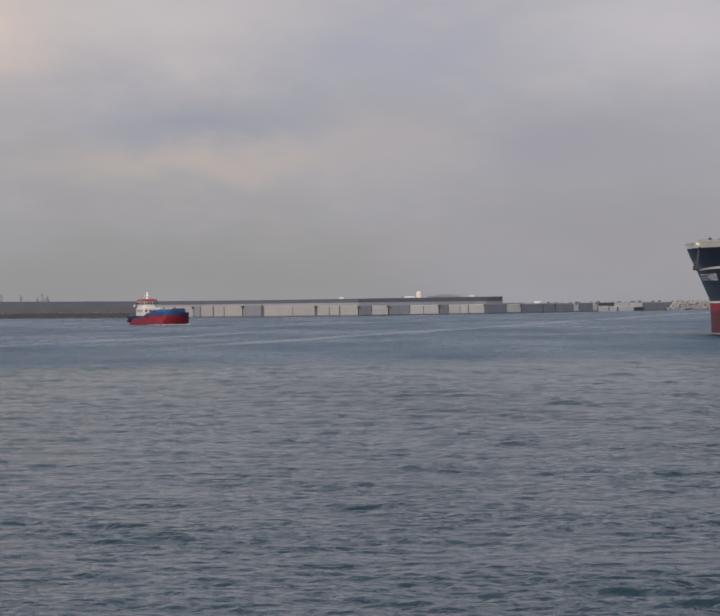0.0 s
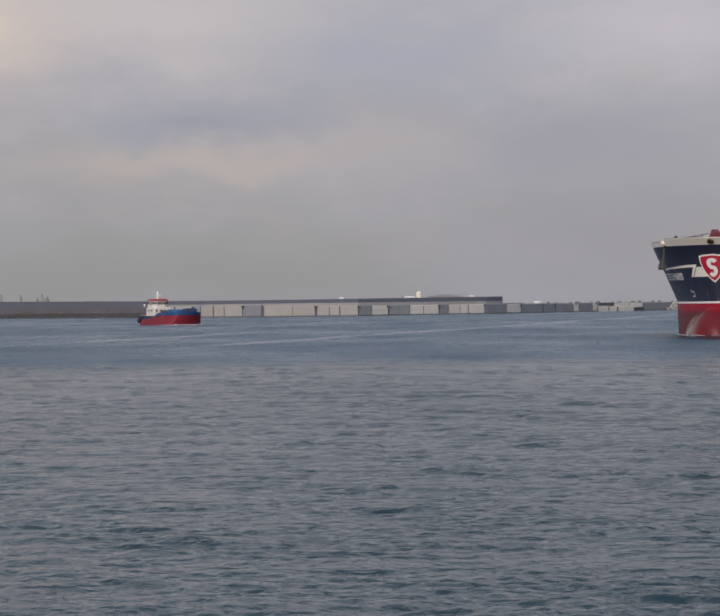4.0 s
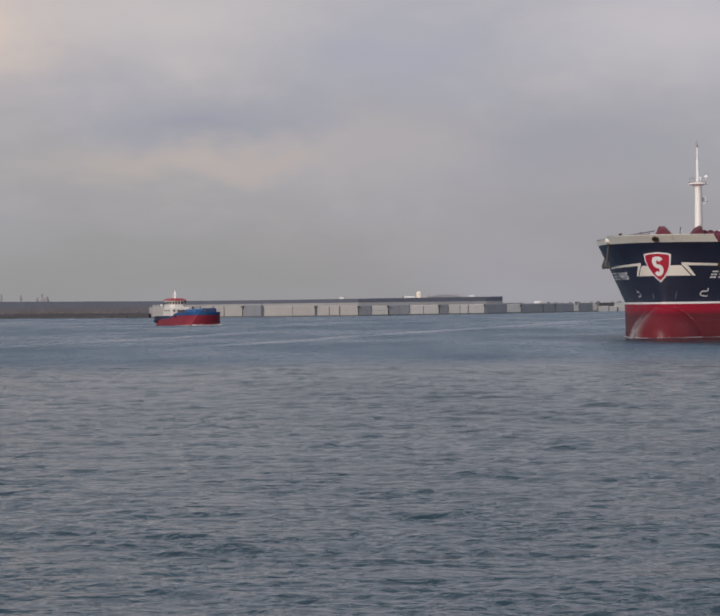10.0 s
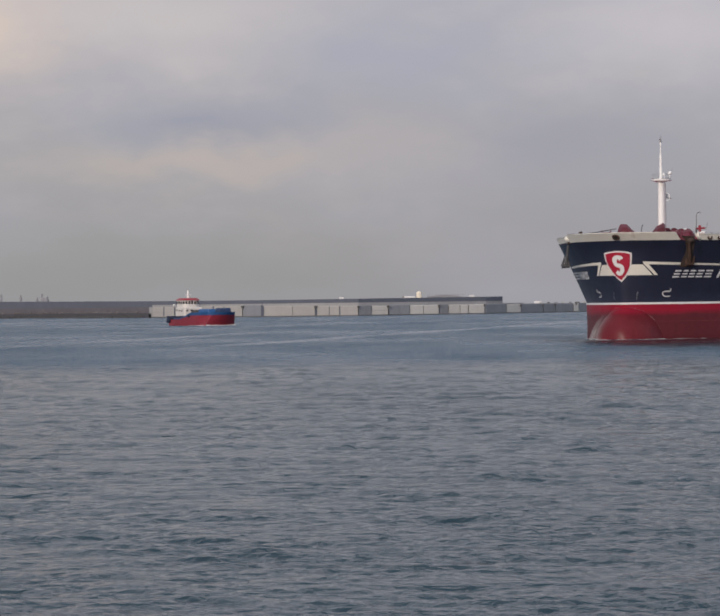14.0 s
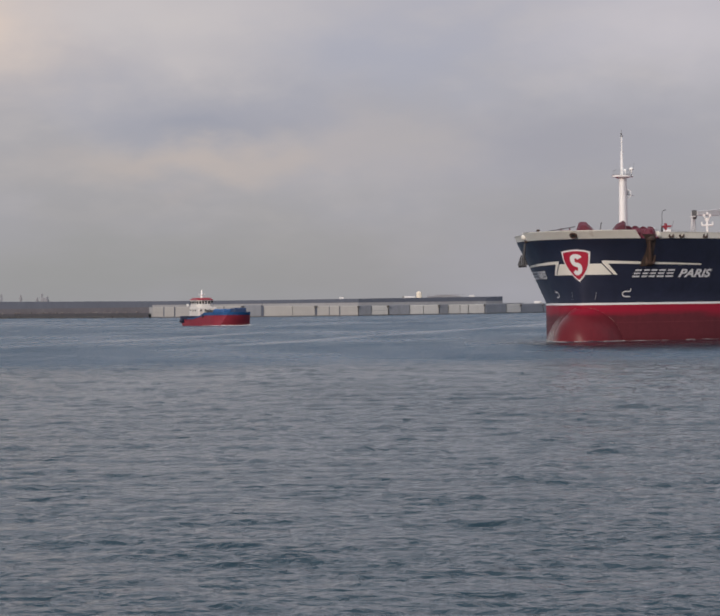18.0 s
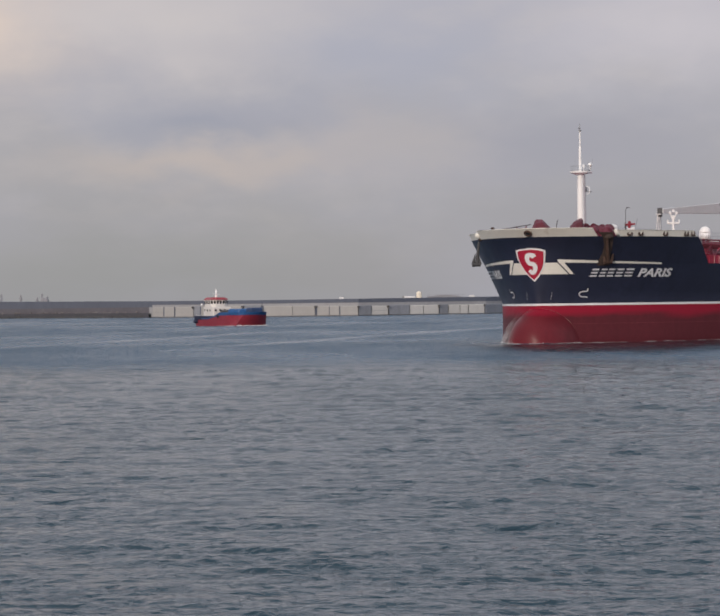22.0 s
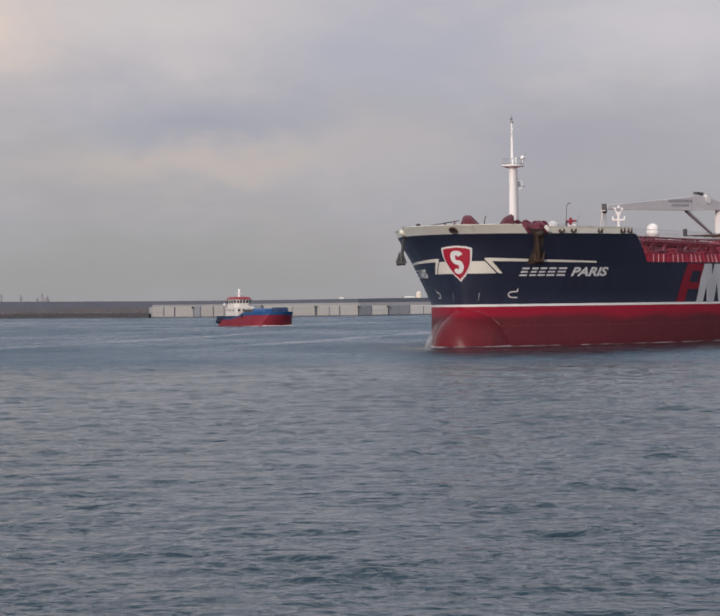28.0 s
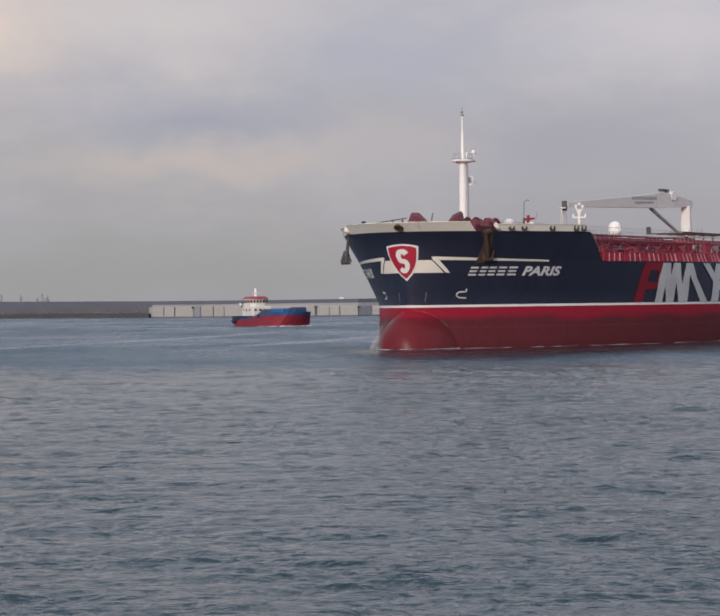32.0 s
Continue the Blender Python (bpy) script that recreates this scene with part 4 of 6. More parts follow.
def forecastle_fittings():
    # white mushroom vents
    for s, b, r in ((43.2, -7.4, 0.72),):
        bm = B()
        tube(bm, local(s, b, 9.5), local(s, b, 14.85), r * 0.96, None, 18)
        ball(bm, local(s, b, 14.85), r, 1, 1, 0.95, 18)
        part("mushroom_vent", bm, GREY_WHITE, ship, "white mushroom ventilator", smooth=True)
    # red foam monitor with its white drum, on a red stand
    c = local(49.2, -7.5, 13.75)
    bm = B()
    tube(bm, local(49.2, -7.5, 9.5), local(49.2, -7.5, 13.8), 0.5, None, 10)
    part("monitor_column", bm, DECK_RED, ship)
    bm = B()
    block(bm, c + Vector((0, 0, 0.62)), (1.3, 1.5, 0.5), 30, 0.08, 0.8)
    tube(bm, c + Vector((0, 0, 0.8)), c + Vector((0, 0, 2.35)), 0.22, 0.2, 10)
    mon = part("foam_monitor", bm, LOGO_RED, ship, "red foam monitor with white drum")
    bm = B()
    tube(bm, c + Vector((-0.3, 0.55, 1.85)), c + Vector((0.3, -0.75, 1.95)), 0.17, 0.12, 10)
    part("monitor_barrel", bm, LOGO_RED, mon)
    bm = B()
    tube(bm, c + Vector((-0.33, 0.62, 1.25)), c + Vector((0.33, -0.62, 1.25)), 0.24, None, 14)
    part("foam_drum", bm, WHITE, mon)
    bm = B()
    tube(bm, c + Vector((-0.5, 0.5, 1.2)), c + Vector((-0.5, 0.5, 2.2)), 0.05, None, 6)
    tube(bm, c + Vector((0.6, -0.7, 1.6)), c + Vector((0.8, -0.9, 2.7)), 0.04, None, 6)
    part("control_lever", bm, STEEL, mon)
    # tall gooseneck vent pipe
    bm = B()
    s, b = 48.6, -7.8
    pts = [(s, b, 9.5), (s, b, 17.6), (s + 0.06, b + 0.08, 17.85), (s + 0.18, b + 0.22, 18.0), (s + 0.3, b + 0.42, 18.03), (s + 0.36, b + 0.55, 17.95)]
    for p, q in zip(pts, pts[1:]):
        tube(bm, local(*p), local(*q), 0.038, None, 8)
    tube(bm, local(s, b, 9.6), local(s, b, 15.5), 0.11, None, 8)
    part("gooseneck_vent", bm, IRON, ship, "dark gooseneck vent pipe")
    # white lamp post with a crosspiece, further aft
    s, b = 62.7, -6.2
    bm = B()
    tube(bm, local(s, b, 9.6), local(s, b, 17.2), 0.20, 0.16, 12)
    post = part("lamp_post", bm, WHITE, ship, "white lamp post with floodlights")
    bm = B()
    for d in (-1, 1):
        tube(bm, local(s, b, 16.4), local(s + 0.15 * d, b + d * 0.42, 17.5), 0.10, 0.08, 8)
    tube(bm, local(s - 0.3, b - 0.75, 16.1), local(s + 0.3, b + 0.75, 16.1), 0.14, None, 8)
    for d in (-1, 1):
        tube(bm, local(s + 0.3 * d, b + 0.75 * d, 16.1), local(s + 0.3 * d, b + 0.72 * d, 16.6), 0.12, 0.10, 8)
    part("crosspiece", bm, WHITE, post)
    for d in (-0.42, 0.0, 0.42):
        bm = B()
        block(bm, local(s + d * 0.3, b + d, 17.55 + 0.3 * (d == 0)), (0.34, 0.34, 0.4), 30, 0.06)
        part("floodlight", bm, WHITE, post)
    # white satellite dome on its column
    s, b = 69.1, -3.8
    bm = B()
    tube(bm, local(s, b, 9.6), local(s, b, 13.9), 0.45, None, 12)
    dome = part("dome_column", bm, GREY_WHITE, ship)
    bm = B()
    ball(bm, local(s, b, 14.85), 0.8, 1.05, 1.05, 1.1, 20)
    tube(bm, local(s, b, 13.9), local(s, b, 14.7), 0.82, 0.84, 20)
    part("satellite_dome", bm, WHITE, dome, "white satellite dome", smooth=True)


forecastle_fittings()


def hose_crane():
    foot = local(89.6, -1.4, 9.6)
    bm = B()
    tube(bm, foot, foot + Vector((0, 0, 5.2)), 0.72, 0.7, 20)
    crane = part("hose_crane", bm, GREY_WHITE, ship, "grey-white deck crane with its jib stowed forward")
    bm = B()
    block(bm, foot + Vector((0, 0, 6.8)), (1.35, 1.35, 3.6), 12, 0.1, 0.95)
    part("crane_house", bm, GREY_WHITE, crane)
    tip, root = local(61.2, -7.6, 17.55), local(89.4, -1.5, 18.15)
    d = (root - tip).normalized()
    side = Vector((-d.y, d.x, 0)).normalized() * 0.55
    bm = B()
    prof = [(0.0, 0.0, 0.55), (0.12, -0.05, 0.75), (0.5, -0.12, 1.35), (0.70, -0.16, 1.75), (0.80, -0.16, 1.95), (0.90, -0.12, 1.5), (1.04, -0.05, 0.8)]
    ring = []
    for k, lo, hi in prof:
        c = tip + (root - tip) * k
        ring.append([c + side * w + Vector((0, 0, z)) for w, z in ((-1, lo), (-1, hi), (1, hi), (1, lo), (-1, lo))])
    grid_mesh(bm, ring)
    for r in (ring[0], ring[-1]):
        bm.faces.new([bm.verts.new(p) for p in r[:4]])
    jib = part("jib", bm, JIB_GREY, crane, "tapered grey-white box jib")
    for k, z, w in ((0.60, 1.15, 6.2), (0.60, 0.55, 4.6)):   # writing drawn as plain bars
        c = tip + (root - tip) * (k + 0.02)
        for i in range(9):
            bm = B()
            p = c + d * (i - 4) * w / 9 - side.normalized() * (-0.57 if side.y < 0 else 0.57) + Vector((0, 0, z))
            block(bm, p, (w / 9 * 0.72, 0.02, 0.42 if z > 1 else 0.3), math.degrees(math.atan2(d.y, d.x)))
            part("jib_writing_bar", bm, STEEL, jib)
    bm = B()
    c = tip + (root - tip) * 0.87
    tube(bm, c - side * 1.3 + Vector((0, 0, 1.45)), c + side * 1.3 + Vector((0, 0, 1.45)), 0.65, None, 16)
    part("hoist_drum", bm, GREY_WHITE, jib)
    bm = B()
    c = tip + (root - tip) * 0.80
    block(bm, c + Vector((0, 0, 2.3)), (1.3, 0.6, 0.35), 0, 0.04)
    block(bm, c + d * 1.2 + Vector((0, 0, 2.2)), (0.5, 0.5, 0.45), 0, 0.04)
    part("jib_lamp", bm, IRON, jib)
    bm = B()
    tube(bm, tip + (root - tip) * 0.70 + Vector((0, 0, -0.2)), foot + Vector((-1.1, 0.2, 4.4)), 0.26, 0.2, 10)
    part("luffing_cylinder", bm, STEEL, crane, "grey hydraulic luffing cylinder")
    bm = B()
    block(bm, tip + Vector((-0.1, 0, 0.1)), (0.3, 0.7, 1.3), 15, 0.08)
    part("jib_head", bm, IRON, jib)
    bm = B()
    tube(bm, tip + Vector((0, 0, 0.1)), tip + Vector((0.1, 0, -5.8)), 0.035, None, 5)
    tube(bm, tip + Vector((0.6, 0.1, 0.1)), tip + Vector((0.7, 0.1, -5.8)), 0.035, None, 5)
    part("hoist_wire", bm, STEEL, jib)
    # grey-white jib rest
    bm = B()
    r = local(60.8, -7.7, 9.6)
    for x in (-0.7, 0.7):
        tube(bm, r + Vector((x, 0.6, 0)), r + Vector((x * 0.5, 0, 7.7)), 0.06, None, 8)
        tube(bm, r + Vector((x, -0.6, 0)), r + Vector((x * 0.5, 0, 7.7)), 0.06, None, 8)
    block(bm, r + Vector((0, 0, 7.75)), (1.0, 0.8, 0.14), 15, 0.03)
    part("jib_rest", bm, GREY_WHITE, ship, "grey-white lattice jib rest")
    # operator's platform with rail at the crane foot
    bm = B()
    block(bm, foot + Vector((0, 0, 4.3)), (4.6, 4.6, 0.14), 0, 0.02)
    plat = part("crane_platform", bm, STEEL, crane)
    for i in range(12):
        a = 2 * math.pi * i / 12
        bm = B()
        p = foot + Vector((2.2 * math.cos(a), 2.2 * math.sin(a), 4.3))
        tube(bm, p, p + Vector((0, 0, 1.0)), 0.035, None, 5)
        part("platform_post", bm, STEEL, plat)


hose_crane()


def deck_edge():
    # low red bulwark with paler stiffeners along the main deck
    for f in (1, -1):
        bm = B()
        q = np.linspace(25.3, Q_END - 4, 120)
        grid_mesh(bm, [[skin(f * x, z, p) for x in q] for z, p in ((9.6, -0.12), (10.55, -0.12), (10.55, -0.2), (9.6, -0.2))])
        rail = part("deck_edge_bulwark", bm, RAIL_RED, ship, "low red bulwark along the main deck")
        bm = B()
        grid_mesh(bm, [[skin(f * x, z, p) for x in q] for z, p in ((10.52, 0.0), (10.62, 0.0), (10.62, -0.3), (10.52, -0.3))])
        part("bulwark_rail", bm, RAIL_RED, rail)
        for i in range(48 if f > 0 else 24):
            x = 25.8 + i * (0.95 if f > 0 else 2.0)
            a, c = skin(f * x, 9.62, 0.0), skin(f * (x + 0.12), 10.52, -0.06)
            bm = B()
            tube(bm, a, c, 0.055 + 0.02 * (i % 3 == 0), None, 6)
            part("stiffener", bm, PINK_RED if i % 4 else RAIL_RED, rail)
    # slanted grey ladder and rails at the forecastle step
    p = skin(25.4, 9.6, -0.4)
    bm = B()
    for d in (0, 0.7):
        tube(bm, p + Vector((0.6 + d, 0.2, 0)), p + Vector((-1.2 + d, 0.4, 3.2)), 0.05, None, 6)
    part("step_ladder", bm, STEEL, ship, "grey inclined ladder at the forecastle step")


deck_edge()


def deck_piping():
    # raised catwalk on red frames, pipes beneath it, and thin rails above
    z, b0 = 13.55, -1.0
    bm = B()
    block(bm, local(55.5, b0, z), (67.0, 2.2, 0.16))
    cat = part("catwalk", bm, DECK_RED, ship, "raised red catwalk on frames over the cargo pipes")
    bm = B()
    block(bm, local(66, b0 + 1.15, z - 0.42), (64, 0.06, 0.16))
    part("white_conduit", bm, GREY_WHITE, cat, "white conduit under the catwalk")
    rnd = random.Random(4)
    s = 60.0
    while s < 88.0:
        ln = rnd.uniform(1.0, 3.2)
        bm = B()
        block(bm, local(s + ln / 2, b0 + 1.35, z - 0.33 - rnd.uniform(0, 0.12)), (ln, 0.3, rnd.uniform(0.2, 0.36)), 0, 0.03)
        part("cable_box", bm, WHITE, cat, "white cable box under the catwalk")
        s += ln + rnd.uniform(0.3, 1.4)
    for i in range(27):
        s = 24 + i * 3.9
        bm = B()
        for b in (b0 - 4.2, b0 - 1.0, b0 + 1.0, b0 + 4.6):
            tube(bm, local(s, b, 9.6), local(s, b, z - 0.1 if abs(b - b0) < 2 else 12.7), 0.13, None, 6)
        tube(bm, local(s, b0 - 4.2, 12.6), local(s, b0 + 4.6, 12.6), 0.13, None, 6)
        tube(bm, local(s, b0 - 4.2, 11.3), local(s, b0 + 4.6, 11.3), 0.11, None, 6)
        # frames in darker maroon, which paints in the shade below the catwalk
        frame_ob = part("pipe_frame", bm, MAROON, ship, "red pipe-rack frame")
        bm = B()
        if i % 2:
            tube(bm, local(s, b0 + 4.6, 9.8), local(s + 3.6, b0 + 4.6, 12.5), 0.09, None, 6)
        else:
            tube(bm, local(s + 3.6, b0 + 4.6, 9.8), local(s, b0 + 4.6, 12.5), 0.09, None, 6)
        part("diagonal_brace", bm, RAIL_RED if i % 3 else STEEL, frame_ob)
        for k in range(4 if s < 85.0 else 0):
            bm = B()
            p = local(s + k * 0.9, b0 + 1.05, z)
            tube(bm, p, p + Vector((0, 0, 1.0)), 0.022, None, 5)
            part("catwalk_stanchion", bm, STEEL, cat)
    for zz in (z + 0.5, z + 1.0):
        bm = B()
        tube(bm, local(24, b0 + 1.05, zz), local(89.0, b0 + 1.05, zz), 0.02, None, 5)
        part("catwalk_rail", bm, STEEL, cat)
    # the lower pipes are maroon, the catwalk's shade put into their colour
    for b, zz, r, m in ((4.0, 11.45, 0.26, MAROON), (3.0, 11.75, 0.30, MAROON), (2.0, 11.8, 0.28, MAROON), (0.6, 11.75, 0.34, MAROON), (-0.6, 12.9, 0.22, DECK_RED),
                        (3.6, 12.95, 0.14, DECK_RED), (2.6, 12.9, 0.16, DECK_RED), (-2.6, 12.9, 0.3, DECK_RED), (-4.0, 11.7, 0.34, DECK_RED), (4.4, 10.5, 0.3, MAROON), (1.4, 10.4, 0.3, MAROON)):
        bm = B()
        tube(bm, local(17, b, zz), local(128, b, zz), r, None, 10)
        part("cargo_pipe", bm, m, ship, "red cargo pipe along the deck")
    # port-side trestle with crossed braces
    for i in range(16):
        s, h = 27.0 + i * 4.2, 12.35
        b = min(9.5, -skin(31 + i * 4.2, 9.6).y - 3.0)
        bm = B()
        tube(bm, local(s, b, 9.6), local(s, b, h), 0.14, None, 6)
        tube(bm, local(s, b, h), local(s, 0, h), 0.12, None, 6)
        tr = part("trestle", bm, MAROON, ship, "red deck trestle with crossed braces")
        if i < 15:
            for z1, z2 in ((10.4, 12.2), (12.2, 10.4)):
                if (i + (z1 > 11)) % 3:
                    bm = B()
                    tube(bm, local(s, b, z1), local(s + 4.2, b, z2), 0.08, None, 6)
                    part("cross_brace", bm, DECK_RED, tr)
            bm = B()
            tube(bm, local(s, b, h), local(s + 4.2, b, h), 0.11, None, 6)
            part("top_beam", bm, DECK_RED, tr)
            for k in range(3):
                bm = B()
                tube(bm, local(s + 0.7 + k * 1.4, b, h), local(s + 0.7 + k * 1.4, b, h + 0.9), 0.025, None, 5)
                part("rail_post", bm, STEEL, tr)
    # deck fittings between the rail and the pipe rack
    for i in range(26):
        s = 32 + i * 3.4 + rnd.uniform(-0.8, 0.8)
        b = rnd.uniform(6.5, 14.5)
        if skin(30 + i * 3.4, 9.6).y > -b - 2:
            b = 7.0
        h = rnd.uniform(0.9, 2.6)
        bm = B()
        tube(bm, local(s, b, 9.6), local(s, b, 9.6 + h), rnd.uniform(0.2, 0.5), None, 10)
        tube(bm, local(s, b, 9.6 + h), local(s, b, 9.6 + h + 0.18), rnd.uniform(0.5, 0.75), None, 10)
        part("tank_vent", bm, DECK_RED, ship, "red tank vent on the deck")
    for i in range(7):
        s = 36 + i * 9.5
        bm = B()
        block(bm, local(s, 8.6, 10.4), (2.0, 1.6, 1.6), 0, 0.1)
        tube(bm, local(s, 8.6, 11.2), local(s, 8.6, 11.5), 0.7, None, 12)
        part("tank_hatch", bm, DECK_RED, ship, "red tank hatch coaming")
    # stores house and manifold abaft the crane, with grey drip-tray rails
    bm = B()
    block(bm, local(112, -2, 11.5), (26, 16, 3.8), 0, 0.1)
    part("deck_store", bm, DECK_RED, ship, "dark red deck house abaft the crane")
    for i in range(8):
        s = 92 + i * 2.3
        bm = B()
        tube(bm, local(s, 4, 11.1), local(s, 15.5, 11.1), 0.3, None, 10)
        tube(bm, local(s, 15.5, 11.1), local(s, 15.7, 11.1), 0.48, None, 12)
        part("manifold_pipe", bm, STEEL, ship, "grey manifold pipe with flange")
    for i in range(5):
        z2 = 11.38 + i * 0.195
        bm = B()
        tube(bm, local(64.4, 9.0, z2), local(94.4, 9.0, z2), 0.055, None, 6)
        part("manifold_rail", bm, GREY_WHITE, ship, "grey-white rail at the manifold")
    for i in range(14):
        bm = B()
        tube(bm, local(64.4 + i * 2.2, 9.0, 9.6), local(64.4 + i * 2.2, 9.0, 12.16), 0.06, None, 6)
        part("manifold_post", bm, GREY_WHITE, ship)
    bm = B()
    block(bm, local(90.8, 3.0, 11.32), (40, 7.0, 3.44), 0, 0.08)
    part("manifold_house", bm, DECK_RED, ship, "low dark red house by the manifold")
    # gantry beside the crane: a dark edge beam on slim red posts, white lamp boxes slung below it
    bm = B()
    block(bm, local(77.5, 6.3, 13.92), (19.0, 0.4, 0.26), 0, 0.03)
    gantry = part("gantry", bm, RUST_DARK, ship, "dark-topped pipe gantry on slim red posts")
    for i in range(6):
        bm = B()
        tube(bm, local(68.6 + i * 3.6, 6.2, 9.6), local(68.6 + i * 3.6, 6.2, 13.8), 0.11, None, 8)
        part("gantry_post", bm, DECK_RED, gantry)
        bm = B()
        tube(bm, local(68.6 + i * 3.6, 6.0, 13.9), local(68.6 + i * 3.6, 1.0, 13.9), 0.07, None, 8)
        part("gantry_beam", bm, RUST_DARK, gantry)
    s = 69.5
    while s < 86.0:
        ln = rnd.uniform(0.5, 1.8)
        bm = B()
        block(bm, local(s + ln / 2, 6.1, 13.52 - rnd.uniform(0, 0.1)), (ln, 0.3, rnd.uniform(0.16, 0.32)), 0, 0.03)
        part("lamp_box", bm, WHITE, gantry, "white lamp box below the gantry")
        s += ln + rnd.uniform(0.2, 0.9)
    bm = B()
    block(bm, local(71.6, 0.0, 14.4), (0.5, 0.5, 1.0), 0, 0.05)
    part("control_box", bm, IRON, ship, "dark control box beside the satellite dome")


deck_piping()


def bow_wave():
    """Low broken foam that runs along the hull at the waterline, and the small wave before the bulb."""
    base = base_point("bow_wave", pose(56.4, 366.7, 0, 0, 0, 61.7))
    tagged(base, "thin line of white foam where the hull cuts the water", "wave")
    rnd = random.Random(11)
    for f in (1, -1):
        q = 1.0
        while q < (70 if f > 0 else 24):
            ln = rnd.uniform(1.0, 5.0)
            bm = B()
            n = 7
            outer, mid, inner = [], [], []
            for i in range(n):
                t = i / (n - 1)
                x = q + ln * t
                k = math.sin(math.pi * t)
                p = skin(f * x, 0.0, 0.0)
                if x < 9:
                    p = p + (skin(f * x, 0.0, 1.0) - p) * (1.6 * max(0, 1 - x / 9))
                n1 = skin(f * x, 0.0, 1.0) - skin(f * x, 0.0, 0.0)
                w = 0.05 + rnd.uniform(0.0, 0.22) * k
                inner.append(p + Vector((0, 0, 0.085 + 0.05 * k * rnd.random())) - n1 * 0.05)
                mid.append(p + n1 * w * 0.4 + Vector((0, 0, 0.07 + rnd.uniform(0.0, 0.07) * k)))
                outer.append(p + n1 * w + Vector((0, 0, -0.05)))
            grid_mesh(bm, [inner, mid, outer])
            part("foam_patch", bm, FOAM, base)
            q += ln * 0.97 + (rnd.uniform(0.5, 2.5) if rnd.random() < 0.3 else 0.0)
    for f in (1, -1):
        bm = B()
        inner, mid, outer = [], [], []
        for i in range(45):
            a = radians(4 + i * 84 / 44)
            r = max(0.2, math.sin(a) ** 0.72)
            t = math.asin(min(1.0, 0.9 / (5.65 * r)))
            p = bulb_at(a, t, 1.0)
            n1 = Vector((p.x - 6.2, p.y * 3, 0)).normalized()
            p = Vector((p.x, f * p.y, 0.0))
            n1.y *= f
            w = 0.04 + 0.34 * max(0.0, noise.noise((i * 0.65, f * 3.0, 1.0)) + 0.1)
            inner.append(p - n1 * 0.1 + Vector((0, 0, 0.12 + 0.3 * w)))
            mid.append(p + n1 * w * 0.5 + Vector((0, 0, 0.10 + 0.35 * w)))
            outer.append(p + n1 * w + Vector((0, 0, -0.06)))
        grid_mesh(bm, [inner, mid, outer])
        part("foam_line", bm, FOAM, base, "thin white foam line round the bulb", smooth=True)
    # low ripples pushed ahead of the bulb
    for k, (dist, h) in enumerate(((0.9, 0.16), (2.0, 0.14), (3.3, 0.12), (4.9, 0.10), (6.8, 0.07))):
        rows = []
        for i in range(41):
            az = radians(-70 + i * 3.6 + 3 * k)
            r = dist + 0.25 * noise.noise((i * 0.22, k * 3.1, 0))
            hh = h * max(0.05, 0.75 + 0.8 * noise.noise((i * 0.3, k * 7.3, 2))) * min(1, i / 6, (40 - i) / 6)
            n1 = Vector((-math.cos(az), math.sin(az), 0))
            p = Vector((6.2 - 8.9 * math.cos(az), 4.8 * math.sin(az), 0)) + n1 * r
            rows.append([p + n1 * w + Vector((0, 0, z)) for w, z in ((-0.55, -0.06), (-0.25, hh * 0.7), (0.0, hh), (0.22, hh * 0.5), (0.5, -0.06))])
        bm = B()
        grid_mesh(bm, rows)
        part("bow_ripple", bm, RUFFLED, base, "low ripple ahead of the bulb", smooth=True)
    # a dark sheet added over the sea for the hull's reflection, moving with it
    rows, edge = [], []
    shoreward, across = Vector((-0.88, -0.47, 0)), Vector((-0.47, 0.88, 0))
    nose = skin(0.0, 0.0) + Vector((-4.0, 0, 0))
    starts = [(nose + across * w, (1 - w / 14) ** 2) for w in np.linspace(14, 1, 10)]
    for q in np.linspace(0, 130, 110):
        starts.append((skin(q, 0.0, 0.0) + Vector((-4.0, 0, 0)) * max(0.0, 1 - q / 12), min(1.0, (130 - q) / 25)))
    for i, (p, end) in enumerate(starts):
        wide = 66.0 + 20.0 * noise.noise((i * 0.09, 2.0, 0.0))
        row = []
        for k in (-0.01, 0.0, 0.05, 0.12, 0.22, 0.36, 0.55, 0.78, 1.0):
            row.append(p + shoreward * wide * k + Vector((0, 0, 0.08)))
            edge.append(end * (1.0 - max(0.0, k) ** 1.1))
        rows.append(row)
    bm = B()
    grid_mesh(bm, rows)
    dark_sheet = part("hull_reflection_sheet", bm, HULL_REFLECTION, base, "added dark sheet of water for the hull's reflection", smooth=True)
    dark_sheet.data.attributes.new("edge", "FLOAT", "POINT").data.foreach_set("value", edge)
    bm = B()
    rows = []
    for i in range(15):
        a = radians(10 + i * 5.2)
        rows.append([bulb_at(min(a, radians(89.9)), radians(6 + 7.0 * j), 1.02 + 0.24 * (1 - j / 10) * i / 14) for j in range(11)])
    grid_mesh(bm, rows)
    part("bow_spray", bm, SPRAY, base, "thin white spray on the flank of the bulb", smooth=True)
    return base


wave = bow_wave()


